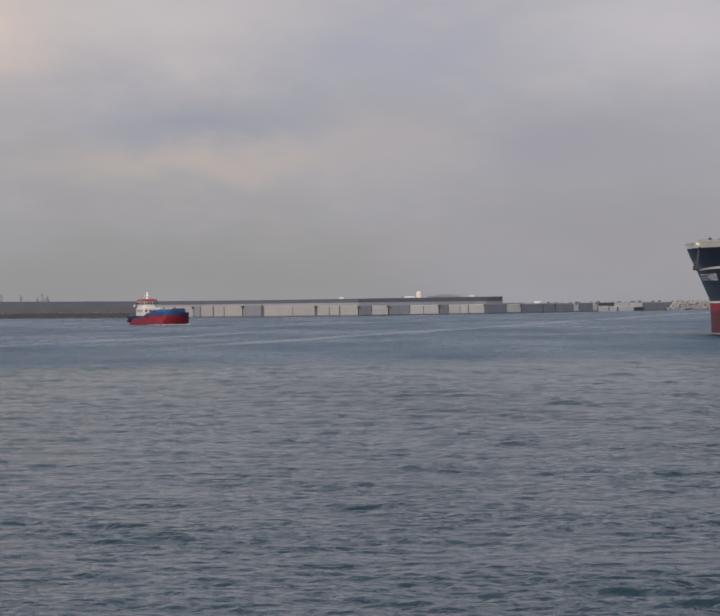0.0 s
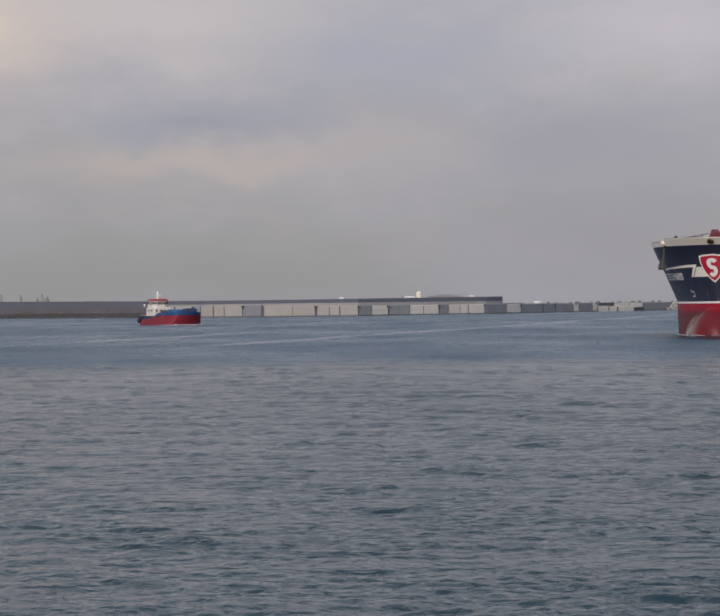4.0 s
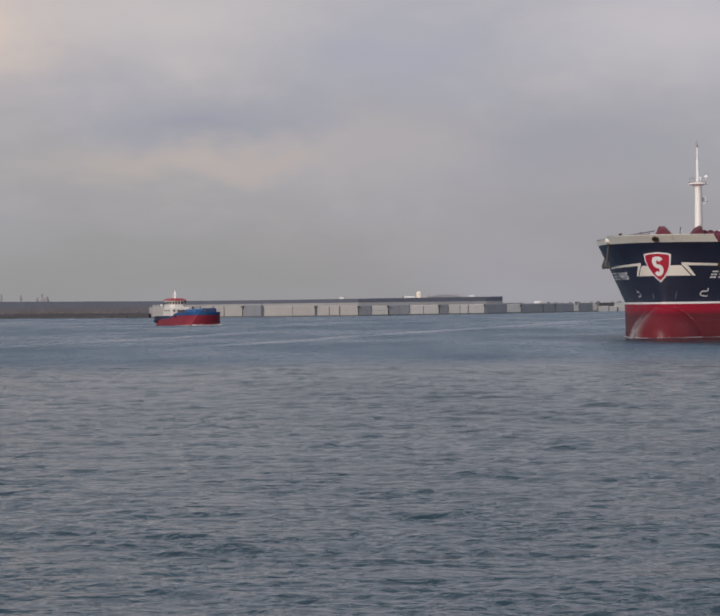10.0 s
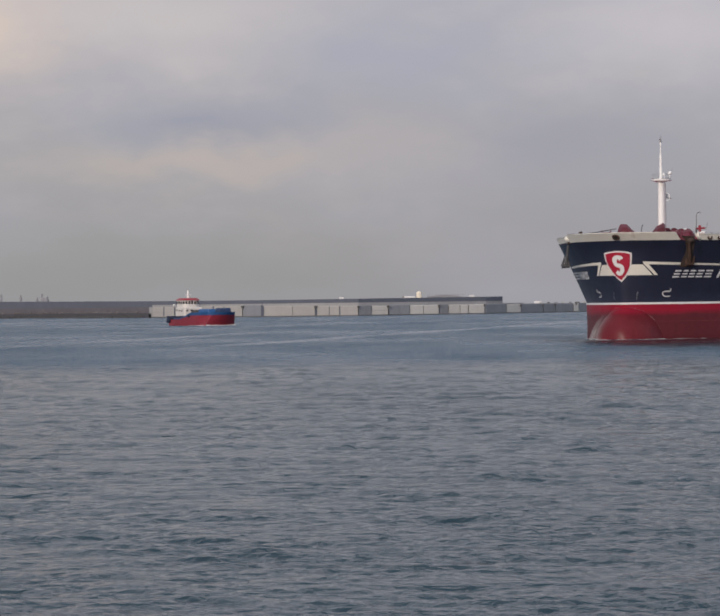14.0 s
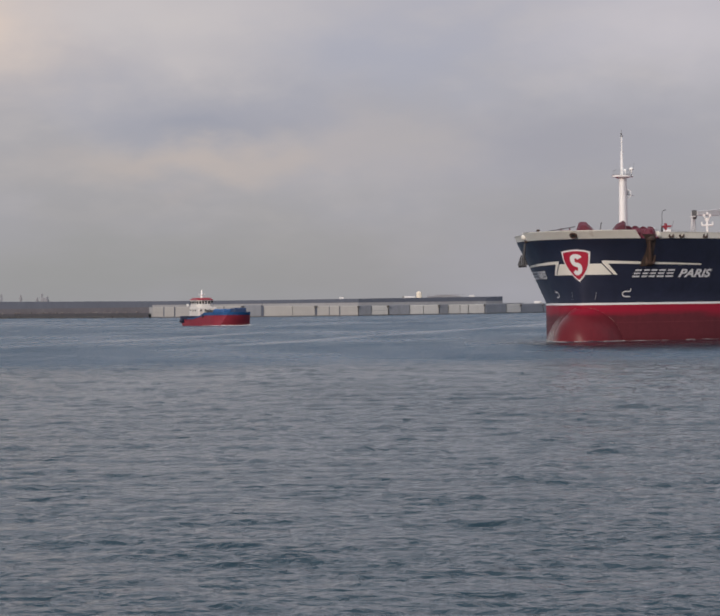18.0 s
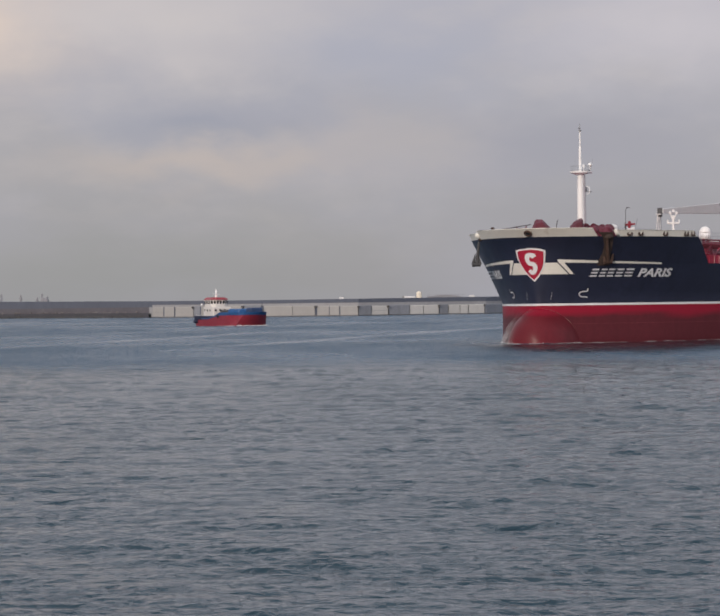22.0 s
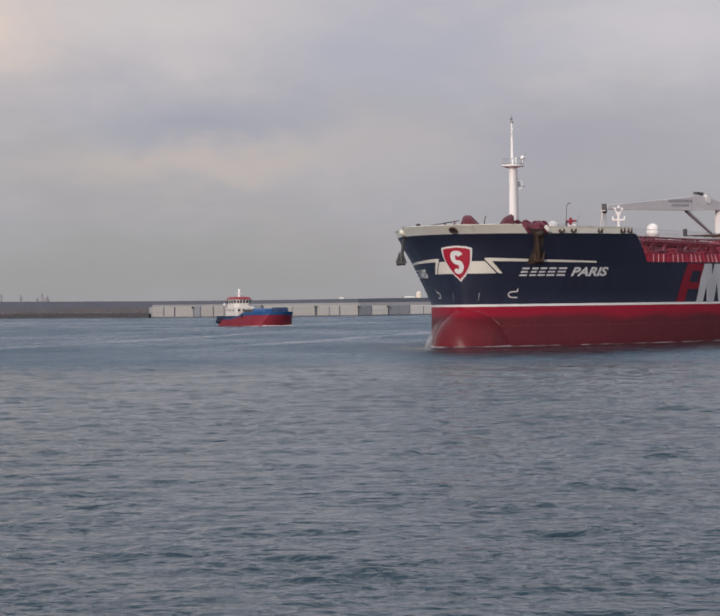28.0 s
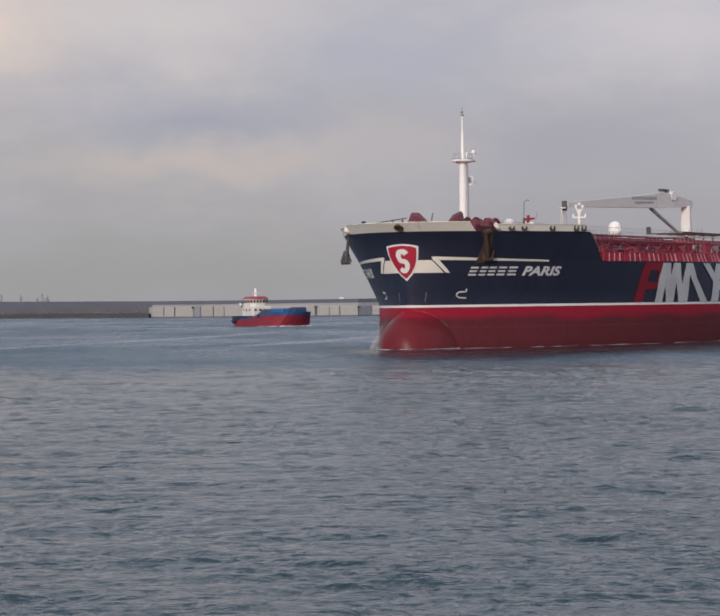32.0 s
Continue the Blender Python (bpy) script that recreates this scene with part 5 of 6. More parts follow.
# ---- the workboat: its own space has x forward, y to port, z up from the waterline ----
def build_workboat():
    boat = base_point("workboat", pose(-58.6, 716, 0, 0, 0, -61))
    tagged(boat, "small red workboat with white aft wheelhouse and blue bow bulwark", "boat")
    L, W = 29.0, 9.4

    def knuckle(z):
        """Where the side turns into the broad, raked bow plate: place along the boat and half width there."""
        k = min(1.3, max(-0.3, z / 2.7))
        return 9.9 + 2.3 * k, 4.25 - 0.95 * k

    def half(x, z):
        xk, wk = knuckle(z)
        w = W / 2 * (0.88 + 0.12 * min(1, (x + L / 2) / 6)) * (0.95 + 0.02 * z)
        e = min(1.0, max(0.0, (x - xk + 6) / 6))
        if x > xk:
            return wk * math.sqrt(max(0.0, 1 - (x - xk) / 1.5))
        return w + (wk - w) * e ** 1.6

    def sheer(x):
        t = (x + L / 2) / L
        return 1.75 + 0.95 * min(1, max(0, (t - 0.30) / 0.25)) + 0.08 * max(0, (t - 0.55) / 0.45)

    def outline(k, lo, hi, proud):
        """One level of the shell: port side from the stern to the knuckle, then the bow plate to the middle."""
        zb = lo(11) + (hi(11) - lo(11)) * k
        xk, wk = knuckle(zb)
        port = []
        for x in np.linspace(-L / 2, xk, 26):
            z = lo(x) + (hi(x) - lo(x)) * k
            port.append(Vector((x, half(x, z) + proud, z)))
        for v in (0.9, 0.65, 0.4, 0.2, 0.0):
            x = xk + 1.5 * (1 - v * v)
            port.append(Vector((x + proud, v * wk, lo(x) + (hi(x) - lo(x)) * k)))
        return port

    def shell(bm, lo, hi, proud=0.0):
        rows = []
        for k in np.linspace(0, 1, 5):
            port = outline(k, lo, hi, proud)
            rows.append([Vector((p.x, -p.y, p.z)) for p in port] + port[::-1])
        grid_mesh(bm, rows)
        return rows
    bm = B()
    rows = shell(bm, lambda x: -0.8, sheer)
    bm.faces.new([bm.verts.new(p) for p in rows[-1]])
    bm.faces.new([bm.verts.new(p) for p in (rows[0][0], rows[-1][0], rows[-1][-1], rows[0][-1])])
    part("hull", bm, TUG_RED, boat, "red-painted steel hull with a broad raked bow")
    # blue bulwark from amidships round the bow, and a thin blue strake aft
    bm = B()
    shell(bm, sheer, lambda x: sheer(x) + 0.30 + 0.45 * min(1, max(0, (x + 1.5) / 3.0)), 0.04)
    part("bow_bulwark", bm, TUG_BLUE, boat, "blue bulwark rising towards the bow")
    bm = B()
    deck = outline(1.0, sheer, sheer, -0.05)
    bm.faces.new([bm.verts.new((p.x, s * p.y, p.z + 0.03)) for s, order in ((-1, deck), (1, deck[::-1])) for p in order])
    part("deck", bm, TUG_BLUE, boat)
    # black fenders: stern roll, and tyres along the side
    bm = B()
    tube(bm, (-L / 2 - 0.2, -4.0, 1.25), (-L / 2 - 0.2, 4.0, 1.25), 0.62, None, 12)
    for y in (-4.1, 4.1):
        tube(bm, (-L / 2 - 0.1, y, 1.25), (-L / 2 + 1.9, y * 1.04, 1.3), 0.60, 0.4, 10)
    part("stern_fender", bm, DARK_BLUE, boat, "dark blue-black rubber stern fender")
    for x in (0.6,):
        for s in (-1, 1):
            bm = B()
            c = Vector((x, s * (half(x, 2) + 0.1), sheer(x) - 0.05))
            rows = []
            for i in range(7):
                a = 2 * math.pi * i / 6
                rows.append([c + Vector(((0.32 + 0.13 * math.cos(a)) * math.cos(t), 0.15 * math.sin(a), (0.32 + 0.13 * math.cos(a)) * math.sin(t))) for t in np.linspace(0, 2 * math.pi, 13)])
            grid_mesh(bm, rows)
            part("tyre_fender", bm, BLACK, boat)
    bm = B()
    block(bm, (-L / 2 + 1.6, 0, 1.95), (3.6, 8.0, 0.5), 0, 0.1)
    part("stern_bulwark", bm, DARK_BLUE, boat, "dark blue bulwark at the stern")
    for y in (-4.45, 4.45):
        bm = B()
        block(bm, (-8.0, y, 2.12), (12.6, 0.22, 0.95), 0, 0.05)
        part("side_bulwark", bm, DARK_BLUE, boat, "dark blue bulwark beside the deckhouse")
    # white deckhouse
    bm = B()
    block(bm, (-9.9, 0, 3.3), (6.2, 5.2, 3.2), 0, 0.25)
    house = part("deckhouse", bm, HOUSE_WHITE, boat, "white deckhouse with small square windows")
    for y in (-1.9, -0.65, 0.65, 1.9):
        bm = B()
        block(bm, (-6.76, y, 4.0), (0.06, 0.5, 0.5), 0, 0.02)
        part("house_window", bm, GLASS, house)
    for x in (-11.9, -10.3, -8.7):
        for s in (-1, 1):
            bm = B()
            block(bm, (x, s * 2.63, 4.0), (0.5, 0.06, 0.5), 0, 0.02)
            part("house_window", bm, GLASS, house)
    bm = B()
    block(bm, (-12.1, -2.64, 3.0), (0.8, 0.08, 1.9), 0, 0.02)
    part("door", bm, GREY_WHITE, house)
    # wheelhouse with a band of windows and a red roof
    bm = B()
    ring = []
    for z, k in ((4.9, 1.0), (5.75, 1.0), (6.75, 1.08)):
        ring.append([Vector((-10.2 + x * k, y * k, z)) for x, y in ((-2.2, -2.35), (1.4, -2.35), (2.35, -1.2), (2.35, 1.2), (1.4, 2.35), (-2.2, 2.35), (-2.2, -2.35))])
    grid_mesh(bm, ring)
    wh = part("wheelhouse", bm, HOUSE_WHITE, boat, "white wheelhouse with a band of dark windows")
    corners = ((-2.2, -2.35), (1.4, -2.35), (2.35, -1.2), (2.35, 1.2), (1.4, 2.35), (-2.2, 2.35), (-2.2, -2.35))
    for (x1, y1), (x2, y2) in zip(corners, corners[1:]):
        ln = math.hypot(x2 - x1, y2 - y1)
        n = max(1, round(ln / 0.95))
        for i in range(n):
            bm = B()
            q = []
            for z, k in ((5.74, 1.022), (6.48, 1.09)):
                for t in ((i + 0.2) / n, (i + 0.8) / n):
                    q.append(Vector((-10.2 + (x1 + (x2 - x1) * t) * k, (y1 + (y2 - y1) * t) * k, z)))
            bm.faces.new([bm.verts.new(p) for p in (q[0], q[1], q[3], q[2])])
            part("pane", bm, GLASS, wh)
    bm = B()
    vs = [Vector((-10.2 + x * 1.18, y * 1.14, 0)) for x, y in corners[:-1]]
    for z0, z1 in ((6.72, 7.36),):
        a = [bm.verts.new(v + Vector((0, 0, z0))) for v in vs]
        c = [bm.verts.new(Vector(((v.x + 10.2) * 0.74 - 10.2, v.y * 0.72, z1))) for v in vs]
        for i in range(6):
            bm.faces.new((a[i], a[(i + 1) % 6], c[(i + 1) % 6], c[i]))
        bm.faces.new(c)
        bm.faces.new(a[::-1])
    part("wheelhouse_roof", bm, TUG_ROOF, boat, "overhanging red wheelhouse roof")
    # mast, radar, searchlight
    bm = B()
    tube(bm, (-10.5, 0, 7.15), (-10.5, 0, 9.4), 0.36, 0.2, 10)
    mast = part("mast", bm, WHITE, boat, "short white mast")
    bm = B()
    block(bm, (-10.2, 0, 8.2), (0.25, 1.6, 0.18), 0, 0.03)
    part("radar_scanner", bm, GREY_WHITE, mast)
    for y in (-0.7, 0.6):
        bm = B()
        tube(bm, (-10.9, y, 7.15), (-10.9, y, 8.6), 0.03, None, 5)
        part("aerial", bm, GREY_WHITE, mast)
    bm = B()
    tube(bm, (-12.3, -3.3, 4.9), (-12.3, -3.3, 5.3), 0.06, None, 6)
    ball(bm, (-12.3, -3.3, 5.5), 0.32)
    part("searchlight", bm, WHITE, boat, smooth=True)
    bm = B()
    block(bm, (-13.0, 0.8, 4.0), (1.3, 1.3, 2.4), 0, 0.1, 0.85)
    part("funnel", bm, TUG_RED, boat)
    # blue-covered gear on the foredeck
    for x, y, sx, sy, sz, paint in ((4.3, -0.6, 6.8, 3.2, 1.55, TUG_BLUE), (10.5, 0.8, 2.9, 3.6, 1.75, TUG_NAVY)):
        bm = B()
        block(bm, (x, y, sheer(x) + sz / 2 + 0.1), (sx, sy, sz), 0, 0.28, 0.94)
        part("covered_winch", bm, paint, boat, "deck gear under a blue cover")
    bm = B()
    block(bm, (-4.9, 0, 2.9), (1.4, 3.0, 1.3), 0, 0.1)
    tube(bm, (-4.9, -1.2, 3.6), (-4.9, 1.2, 3.6), 0.55, None, 12)
    part("towing_winch", bm, IRON, boat)
    # handrail by the house
    for i in range(8):
        for s in (-1, 1):
            bm = B()
            tube(bm, (-14 + i * 1.2, s * 4.1, 1.9), (-14 + i * 1.2, s * 4.1, 2.9), 0.03, None, 5)
            part("stanchion", bm, GREY_WHITE, boat)
    # foam along the forward waterline
    rnd = random.Random(2)
    for s in (-1, 1):
        for x in np.linspace(1.0, 8.6, 6):
            bm = B()
            ball(bm, (x, s * (half(x, 0) + 0.06), 0.03), 0.5, rnd.uniform(1.6, 2.4), 0.3, rnd.uniform(0.10, 0.2) + 0.12 * max(0.0, (x - 5) / 3.6), 10)
            part("foam_patch", bm, WHITE_FOAM if x > 5 else FOAM, boat)
    for y in (-3.2, -1.6, 0.0, 1.6, 3.2):
        bm = B()
        ball(bm, (11.5 - 1.5 * (y / 4.25) ** 2, y, 0.03), 0.5, 0.5, rnd.uniform(2.2, 3.0), rnd.uniform(0.3, 0.55), 10)
        part("foam_patch", bm, WHITE_FOAM, boat)
    return boat


boat = build_workboat()

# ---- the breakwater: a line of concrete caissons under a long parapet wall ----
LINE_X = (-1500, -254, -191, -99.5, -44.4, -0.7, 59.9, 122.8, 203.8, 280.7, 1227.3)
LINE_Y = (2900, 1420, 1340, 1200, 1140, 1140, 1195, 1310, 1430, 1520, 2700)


def line_y(x):
    return float(np.interp(x, LINE_X, LINE_Y))


def front_y(x, w):
    return min(line_y(x - w / 2), line_y(x + w / 2))


def wall_strip(bm, x0, x1, z0, z1, back, depth, n=40):
    """A long wall that follows the breakwater's line; back sets it behind the face. z1 may be a function of x."""
    xs = sorted(set(np.linspace(x0, x1, n)) | {float(x) for x in LINE_X if x0 < x < x1})
    top = z1 if callable(z1) else (lambda x: z1)
    rows = [[Vector((x, line_y(x) + d, z)) for x, d, z in ((x, back, z0), (x, back, top(x)), (x, back + depth, top(x)), (x, back + depth, z0))] for x in xs]
    grid_mesh(bm, rows)
    for r in (rows[0], rows[-1]):
        bm.faces.new([bm.verts.new(p) for p in r])


def breakwater():
    root = base_point("breakwater", Matrix.Identity(4))
    tagged(root, "long grey concrete breakwater with pale caissons along its foot", "breakwater", kind="structure")
    bm = B()
    wall_strip(bm, -620, -100.5, -3, 5.0, 3.0, 14, 60)
    part("old_quay_wall", bm, PINK_QUAY, root, "pinkish-brown weathered quay wall")
    bm = B()
    wall_strip(bm, -100.5, 80, -3, 5.0, 3.0, 14, 80)
    part("old_quay_wall", bm, CONCRETE_OLD, root, "grey weathered quay wall")
    bm = B()
    wall_strip(bm, 66, 520, -3, 4.6, 3.0, 14, 80)
    part("old_quay_wall", bm, CONCRETE_OLD, root, "grey weathered quay wall")
    bm = B()
    wall_strip(bm, -620, 68.7, 4.6, lambda x: float(np.interp(x, (-620, -191, -99, -44, 0, 68.3), (14.0, 8.9, 7.85, 7.6, 7.75, 8.15))), 6.0, 3.0, 90)
    part("parapet", bm, PARAPET, root, "long grey parapet wall on the breakwater")
    bm = B()
    wall_strip(bm, -99, 68.5, 4.8, 6.0, 5.2, 1.2, 80)
    part("parapet_ledge", bm, CONCRETE_OLD, root, "paler ledge along the foot of the parapet")
    bm = B()
    wall_strip(bm, -99, 520, -3, 0.45, -0.25, 3.0, 80)
    part("wet_foot", bm, CONCRETE_WET, root, "dark tide-wet foot of the wall")

    def panel(name, x0, x1, h, material, face=0.0, low=-2.0, label=""):
        """One bay of the wall face, with a worn upper edge."""
        bm = B()
        rows = []
        for x in sorted({x0, x1} | {float(x) for x in LINE_X if x0 < x < x1}):
            y = line_y(x) + face
            rows.append([Vector((x, y + d, z)) for d, z in ((-0.12, low), (0.0, h - 0.3), (0.10, h - 0.08), (0.3, h), (6.0, h), (6.0, low))])
        grid_mesh(bm, rows)
        for r in (rows[0], rows[-1]):
            bm.faces.new([bm.verts.new(q) for q in r])
        bmesh.ops.recalc_face_normals(bm, faces=bm.faces)
        return part(name, bm, material, root, label)
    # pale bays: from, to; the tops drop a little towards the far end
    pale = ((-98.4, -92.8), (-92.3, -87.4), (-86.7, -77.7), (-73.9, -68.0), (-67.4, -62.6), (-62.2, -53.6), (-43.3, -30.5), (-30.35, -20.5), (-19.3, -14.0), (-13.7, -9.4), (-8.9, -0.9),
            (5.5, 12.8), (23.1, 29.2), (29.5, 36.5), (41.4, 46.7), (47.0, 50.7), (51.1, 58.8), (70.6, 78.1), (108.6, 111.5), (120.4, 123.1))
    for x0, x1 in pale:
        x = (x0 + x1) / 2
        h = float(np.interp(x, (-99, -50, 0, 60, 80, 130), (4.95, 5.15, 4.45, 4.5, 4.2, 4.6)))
        # bays further right take brightened copies, in place of sun on their faces
        panel("caisson", x0, x1, h, BLOCK_PALE if x > 69 else CONCRETE_BRIGHTENED if x > 4 else CONCRETE)
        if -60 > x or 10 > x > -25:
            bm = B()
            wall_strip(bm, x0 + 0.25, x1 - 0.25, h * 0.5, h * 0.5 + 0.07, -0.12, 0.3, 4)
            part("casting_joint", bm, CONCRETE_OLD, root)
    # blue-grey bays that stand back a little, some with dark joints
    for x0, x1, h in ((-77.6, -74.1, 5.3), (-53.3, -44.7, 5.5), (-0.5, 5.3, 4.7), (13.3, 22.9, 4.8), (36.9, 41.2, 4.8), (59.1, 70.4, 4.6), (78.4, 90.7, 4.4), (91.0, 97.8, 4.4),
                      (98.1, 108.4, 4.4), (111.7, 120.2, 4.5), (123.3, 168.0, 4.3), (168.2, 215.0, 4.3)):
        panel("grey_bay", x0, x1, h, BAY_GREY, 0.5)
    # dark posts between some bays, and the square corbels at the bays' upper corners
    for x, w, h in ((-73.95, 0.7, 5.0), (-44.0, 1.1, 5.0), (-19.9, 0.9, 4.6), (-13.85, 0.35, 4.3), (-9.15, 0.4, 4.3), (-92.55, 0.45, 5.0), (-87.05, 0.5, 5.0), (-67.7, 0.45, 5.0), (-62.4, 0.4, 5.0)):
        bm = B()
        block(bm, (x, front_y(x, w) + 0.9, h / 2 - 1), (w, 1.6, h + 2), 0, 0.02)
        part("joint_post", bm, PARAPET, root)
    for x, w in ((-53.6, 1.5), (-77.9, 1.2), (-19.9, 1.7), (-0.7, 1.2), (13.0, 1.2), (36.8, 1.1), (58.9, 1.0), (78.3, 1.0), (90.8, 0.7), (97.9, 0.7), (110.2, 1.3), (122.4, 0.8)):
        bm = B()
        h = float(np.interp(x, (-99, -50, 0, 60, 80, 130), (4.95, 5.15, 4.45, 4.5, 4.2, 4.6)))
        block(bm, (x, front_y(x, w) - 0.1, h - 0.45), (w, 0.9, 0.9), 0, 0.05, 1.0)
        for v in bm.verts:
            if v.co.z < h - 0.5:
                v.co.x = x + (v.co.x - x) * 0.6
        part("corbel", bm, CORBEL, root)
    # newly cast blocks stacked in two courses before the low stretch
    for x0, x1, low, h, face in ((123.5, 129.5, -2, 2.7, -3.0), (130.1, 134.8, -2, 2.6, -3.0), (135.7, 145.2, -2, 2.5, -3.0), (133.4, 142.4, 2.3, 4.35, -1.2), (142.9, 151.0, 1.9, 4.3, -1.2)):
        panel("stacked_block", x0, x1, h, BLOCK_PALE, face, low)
    # dark slab put in for the shadow above the front blocks
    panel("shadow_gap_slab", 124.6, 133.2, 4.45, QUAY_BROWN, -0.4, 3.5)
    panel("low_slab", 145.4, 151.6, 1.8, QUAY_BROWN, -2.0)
    # deck-top clutter along the low stretch
    rnd = random.Random(3)
    for i in range(26):
        x = 90 + i * 4.3
        bm = B()
        block(bm, (x, line_y(x) + 6, 4.6 + 0.3), (rnd.uniform(0.8, 2.4), 1.5, rnd.uniform(0.3, 0.9)), 0, 0.04)
        part("coping_block", bm, CONCRETE if i % 3 == 0 else CONCRETE_WET, root)
    return root


breakwater()


def rock_pile(name, label, x0, x1, front, z_top, count, size, material, seed, slope=1.2, z0=0.0):
    rnd = random.Random(seed)
    bm = B()
    for i in range(count):
        x = rnd.uniform(x0, x1)
        k = rnd.random()
        z = z0 + (z_top - z0) * k
        r = size * rnd.uniform(0.6, 1.25)
        d = bmesh.ops.create_icosphere(bm, subdivisions=1, radius=r, matrix=Matrix.Translation((x, line_y(x) + front + (z - z0) * slope, z - 0.2)) @ Euler((rnd.random() * 6, rnd.random() * 6, rnd.random() * 6)).to_matrix().to_4x4() @ Matrix.Diagonal((1, rnd.uniform(0.6, 0.9), rnd.uniform(0.5, 0.8), 1)))
        for v in d["verts"]:
            v.co += Vector((rnd.uniform(-1, 1), rnd.uniform(-1, 1), rnd.uniform(-1, 1))) * r * 0.16
    return tagged(part(name, bm, material), label, "rocks", kind="stuff")


rock_pile("rubble_slope", "low brown-grey rubble slope at the foot of the breakwater", -420, -103, -3.5, 0.9, 1800, 0.55, ROCK, 5, 1.5)


def low_quay():
    bm = B()
    wall_strip(bm, -620, -100.5, -3, 2.3, -1.0, 5.0, 60)
    tagged(part("low_quay", bm, QUAY_BROWN), "low brown-grey quay in front of the breakwater", "quay", kind="structure")


low_quay()
rock_pile("stone_heap", "pale stones heaped along the low quay", -420, -104, 0.0, 3.0, 260, 0.5, PINK_STONE, 9, 1.5, 2.4)


def tetrapod_pile():
    """A bank of pale concrete armour units, each a tetrapod of its own."""
    bm = B()
    c = Vector((0, 0, 0))
    for d in ((0, 0, 1), (0.94, 0, -0.33), (-0.47, 0.82, -0.33), (-0.47, -0.82, -0.33)):
        tube(bm, c, Vector(d) * 1.7, 0.62, 0.42, 7)
    first = part("tetrapod", bm, CONCRETE)
    tagged(first, "pale concrete tetrapod in a piled bank", "tetrapod", "tetrapods on the breakwater")
    rnd = random.Random(8)
    done = False
    for row in range(4):
        for i in range(22 - row * 2):
            x = 168.0 + row * 1.4 + i * 1.62 + rnd.uniform(-0.4, 0.4)
            m = Matrix.Translation((x, line_y(x) - 5 + row * 1.3, 0.4 + row * 1.15)) @ Euler((rnd.random() * 6, rnd.random() * 6, rnd.random() * 6)).to_matrix().to_4x4()
            if not done:
                first.matrix_basis, done = m, True
            else:
                copy_thing(first, m)


tetrapod_pile()


# ---- far off, beyond the breakwater ----
def lighthouse_dome():
    x, y = 35.2, 1500
    e = base_point("domed_building", pose(x, y, 0))
    tagged(e, "small cream building with a round dome beyond the breakwater", "building")
    bm = B()
    tube(bm, (0, 0, 0), (0, 0, 10.9), 1.7, 1.6, 20)
    part("tower", bm, CREAM, e)
    bm = B()
    ball(bm, (0, 0, 11.2), 1.6, 1, 1, 0.9, 20)
    part("dome", bm, CREAM, e, smooth=True)
    bm = B()
    block(bm, (-5.6, 0, 4.9), (6.5, 4, 9.6), 0, 0.2)
    part("wing", bm, GREY_WHITE, e)
    bm = B()
    block(bm, (-9.4, 0, 5), (1.4, 3, 9.6), 0, 0.1)
    part("stair_tower", bm, CONCRETE_OLD, e)
    for px, w, h in ((8, 6, 9.5), (15, 7, 9.3), (22, 5, 9.6)):
        bm = B()
        block(bm, (px, 3, h / 2), (w, 4, h), 0, 0.1)
        part("annexe", bm, HAZE_SHIP, e)
    bm = B()
    arch = [[Vector((4.5 + 23 * k / 16, d, 8.4 + 2.0 * math.sin(math.pi * k / 16) ** 0.8)) for k in range(17)] for d in (6.0, 14.0)]
    grid_mesh(bm, arch)
    grid_mesh(bm, [arch[0], [Vector((v.x, v.y, 0.0)) for v in arch[0]]])
    part("arched_roof", bm, HAZE_SHIP, e, "low arched grey roof")
    for i in range(9):
        bm = B()
        tube(bm, (5 + i * 2.6, 0, 8.5), (5 + i * 2.6, 0, 10.4), 0.07, None, 5)
        part("fence_post", bm, HAZE_SHIP, e)
    bm = B()
    tube(bm, (5, 0, 10.3), (27, 0, 10.3), 0.08, None, 5)
    part("fence_rail", bm, HAZE_SHIP, e)


lighthouse_dome()


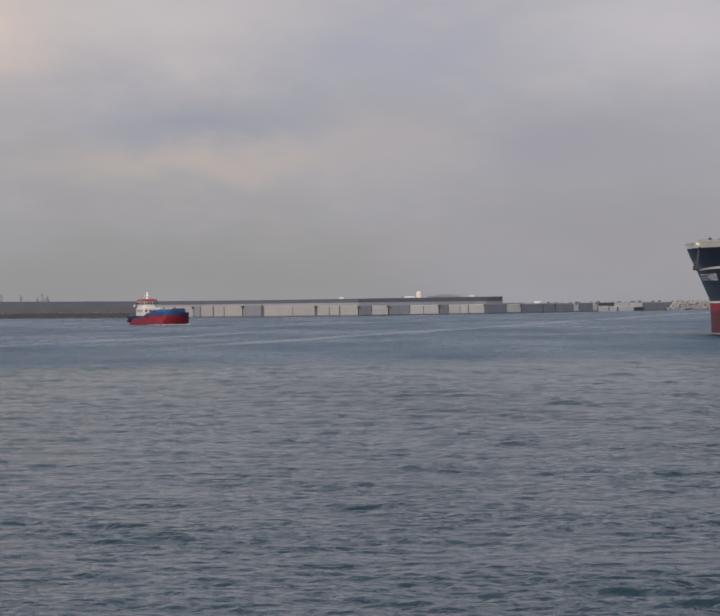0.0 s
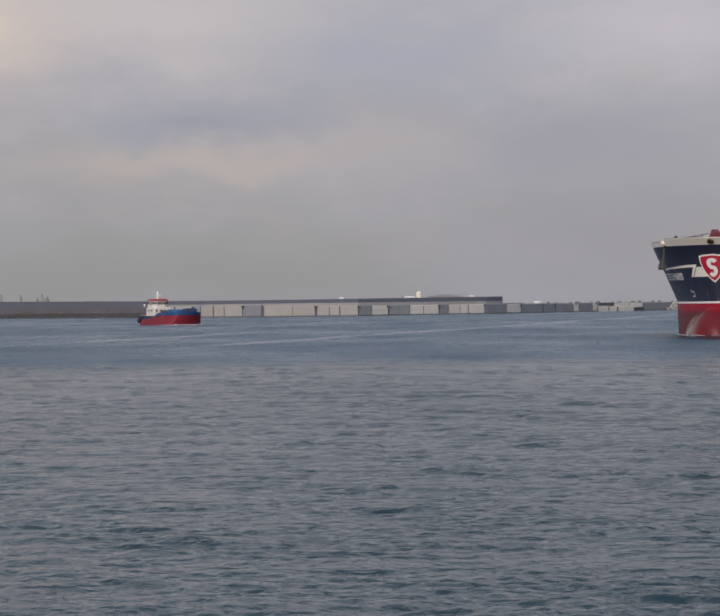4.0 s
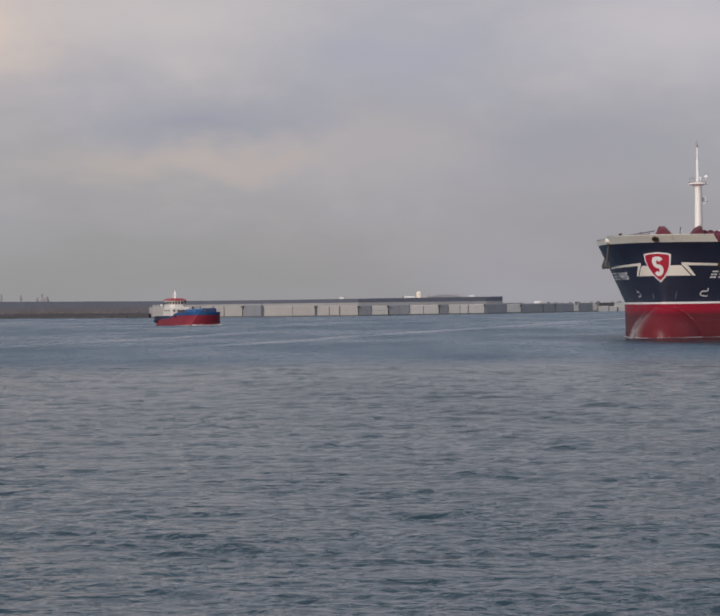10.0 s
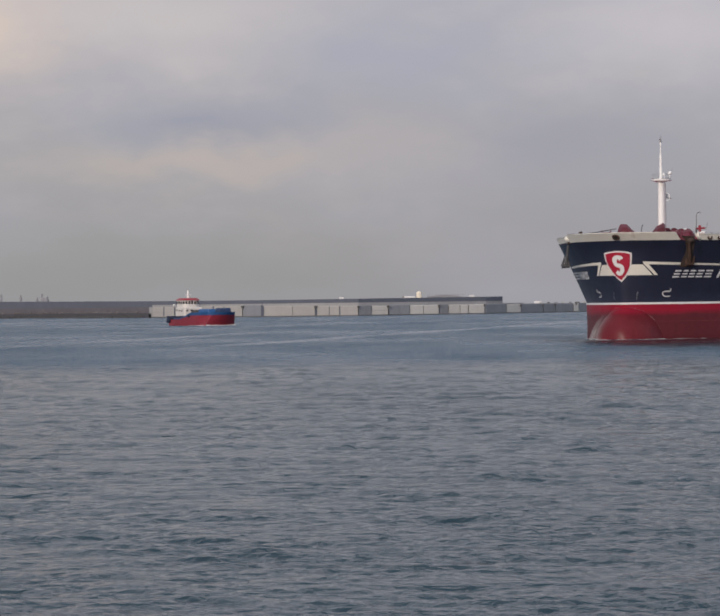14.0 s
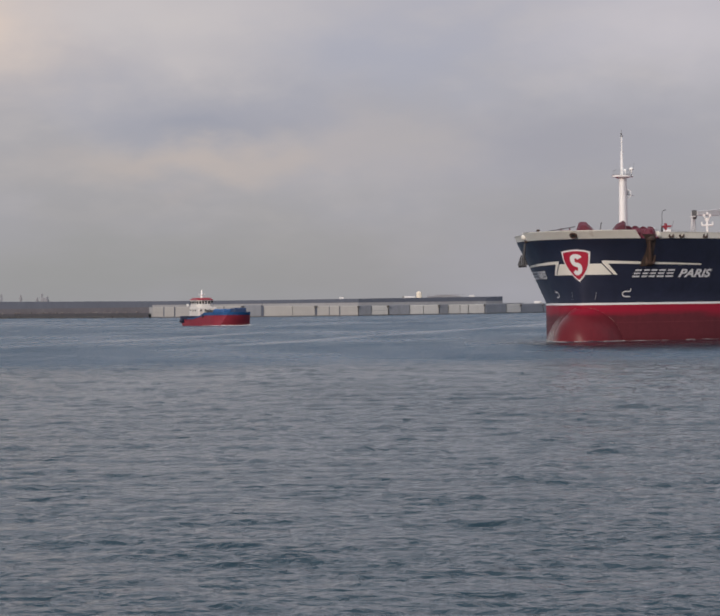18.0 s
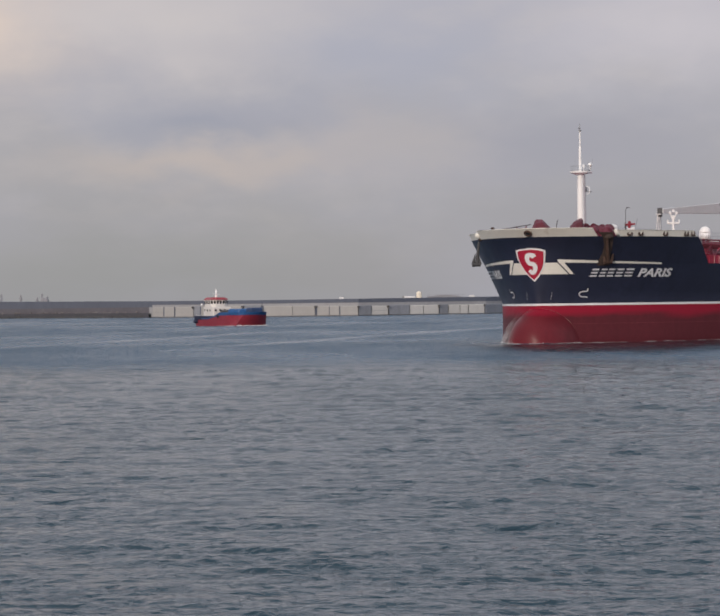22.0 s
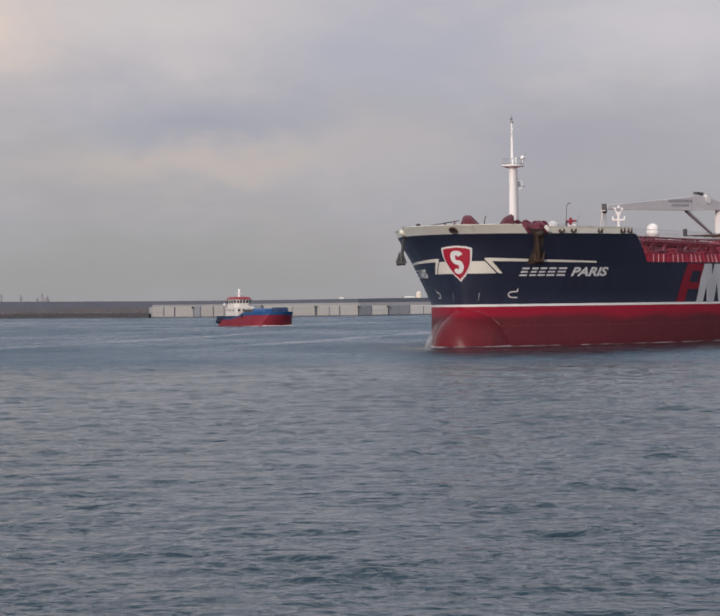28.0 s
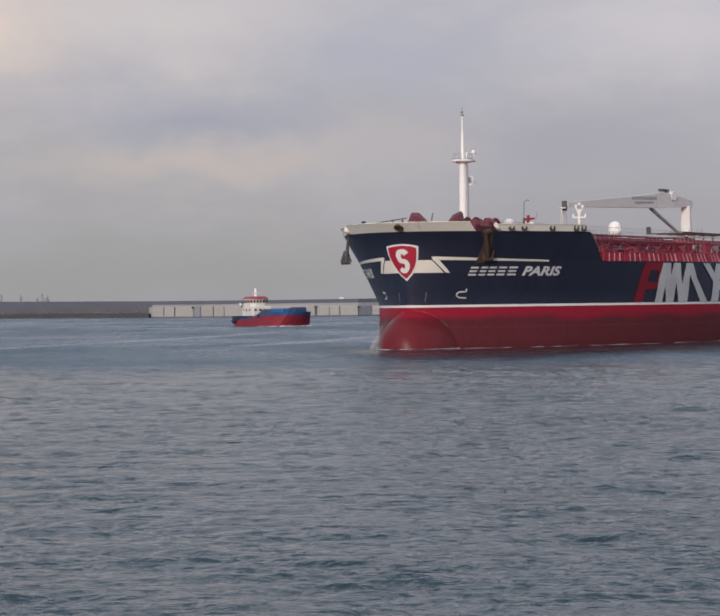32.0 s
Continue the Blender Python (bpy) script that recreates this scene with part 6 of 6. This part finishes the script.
def small_shed(x, y, w, z, h, material, label):
    bm = B()
    block(bm, (x, y, z / 2), (w, 3, z), 0, 0.1)
    tagged(part("shed", bm, material), label, "shed")


small_shed(-9.4, 1300, 2.4, 9.0, 0, GREY_WHITE, "small white hut behind the parapet")
small_shed(62.0, 1400, 3.0, 9.6, 0, GREY_WHITE, "small white hut near the parapet's end")
small_shed(104.0, 1480, 4.0, 5.9, 0, GREY_WHITE, "low pale hut behind the quay wall")


def far_freighter(x, y, masts, hull_len, label):
    e = base_point("freighter", pose(x, y, 0))
    tagged(e, label, "ship")
    bm = B()
    block(bm, (0, 0, 5.5), (hull_len, 14, 13), 0, 1.0)
    part("hull", bm, HAZE_SHIP, e)
    for mx, h in masts:
        bm = B()
        tube(bm, (mx, 0, 10), (mx, 0, h), 1.2, 0.7, 8)
        m = part("mast", bm, HAZE_SHIP, e)
        bm = B()
        tube(bm, (mx - 2.5, 0, h - 3.5), (mx + 2.5, 0, h - 4.5), 0.3, None, 6)
        part("boom", bm, HAZE_SHIP, m)
    return e


far_freighter(-365, 2600, ((-4, 20.2), (16, 19.4)), 62, "hazy grey cargo ship with two masts at anchor")
f2 = far_freighter(-325, 2600, ((-7, 16.8), (-2.0, 20.2), (3.5, 17.5)), 26, "hazy grey ship with a tall superstructure at anchor")
bm = B()
block(bm, (0.5, 0, 13.5), (8, 9, 5), 0, 0.5, 0.8)
part("superstructure", bm, HAZE_SHIP, f2)


def motions():
    rows = []
    for t in (0, 4, 8, 12, 16, 20, 24, 28, 32):
        u = t - 16
        d = 3.310 * u - 0.00198 * u * u
        rows.append((t, pose(30.475 - 0.4845 * d, 319.94 - 0.8748 * d, 0, 0, 0, 61.89 + 0.00926 * u)))
    walk(ship, rows)
    walk(wave, rows)
    walk(boat, [(t, pose(-56.2 + 35.5 * (t / 32) ** 1.06, 714.4 - 99 * t / 32, 0, 0, 0, -63.5 + 2.5 * t / 32)) for t in (0, 8, 16, 24, 32)])
    walk(sea, [(0, pose(0, 0, 0)), (32, pose(5.0, -9.0, 0))])


motions()
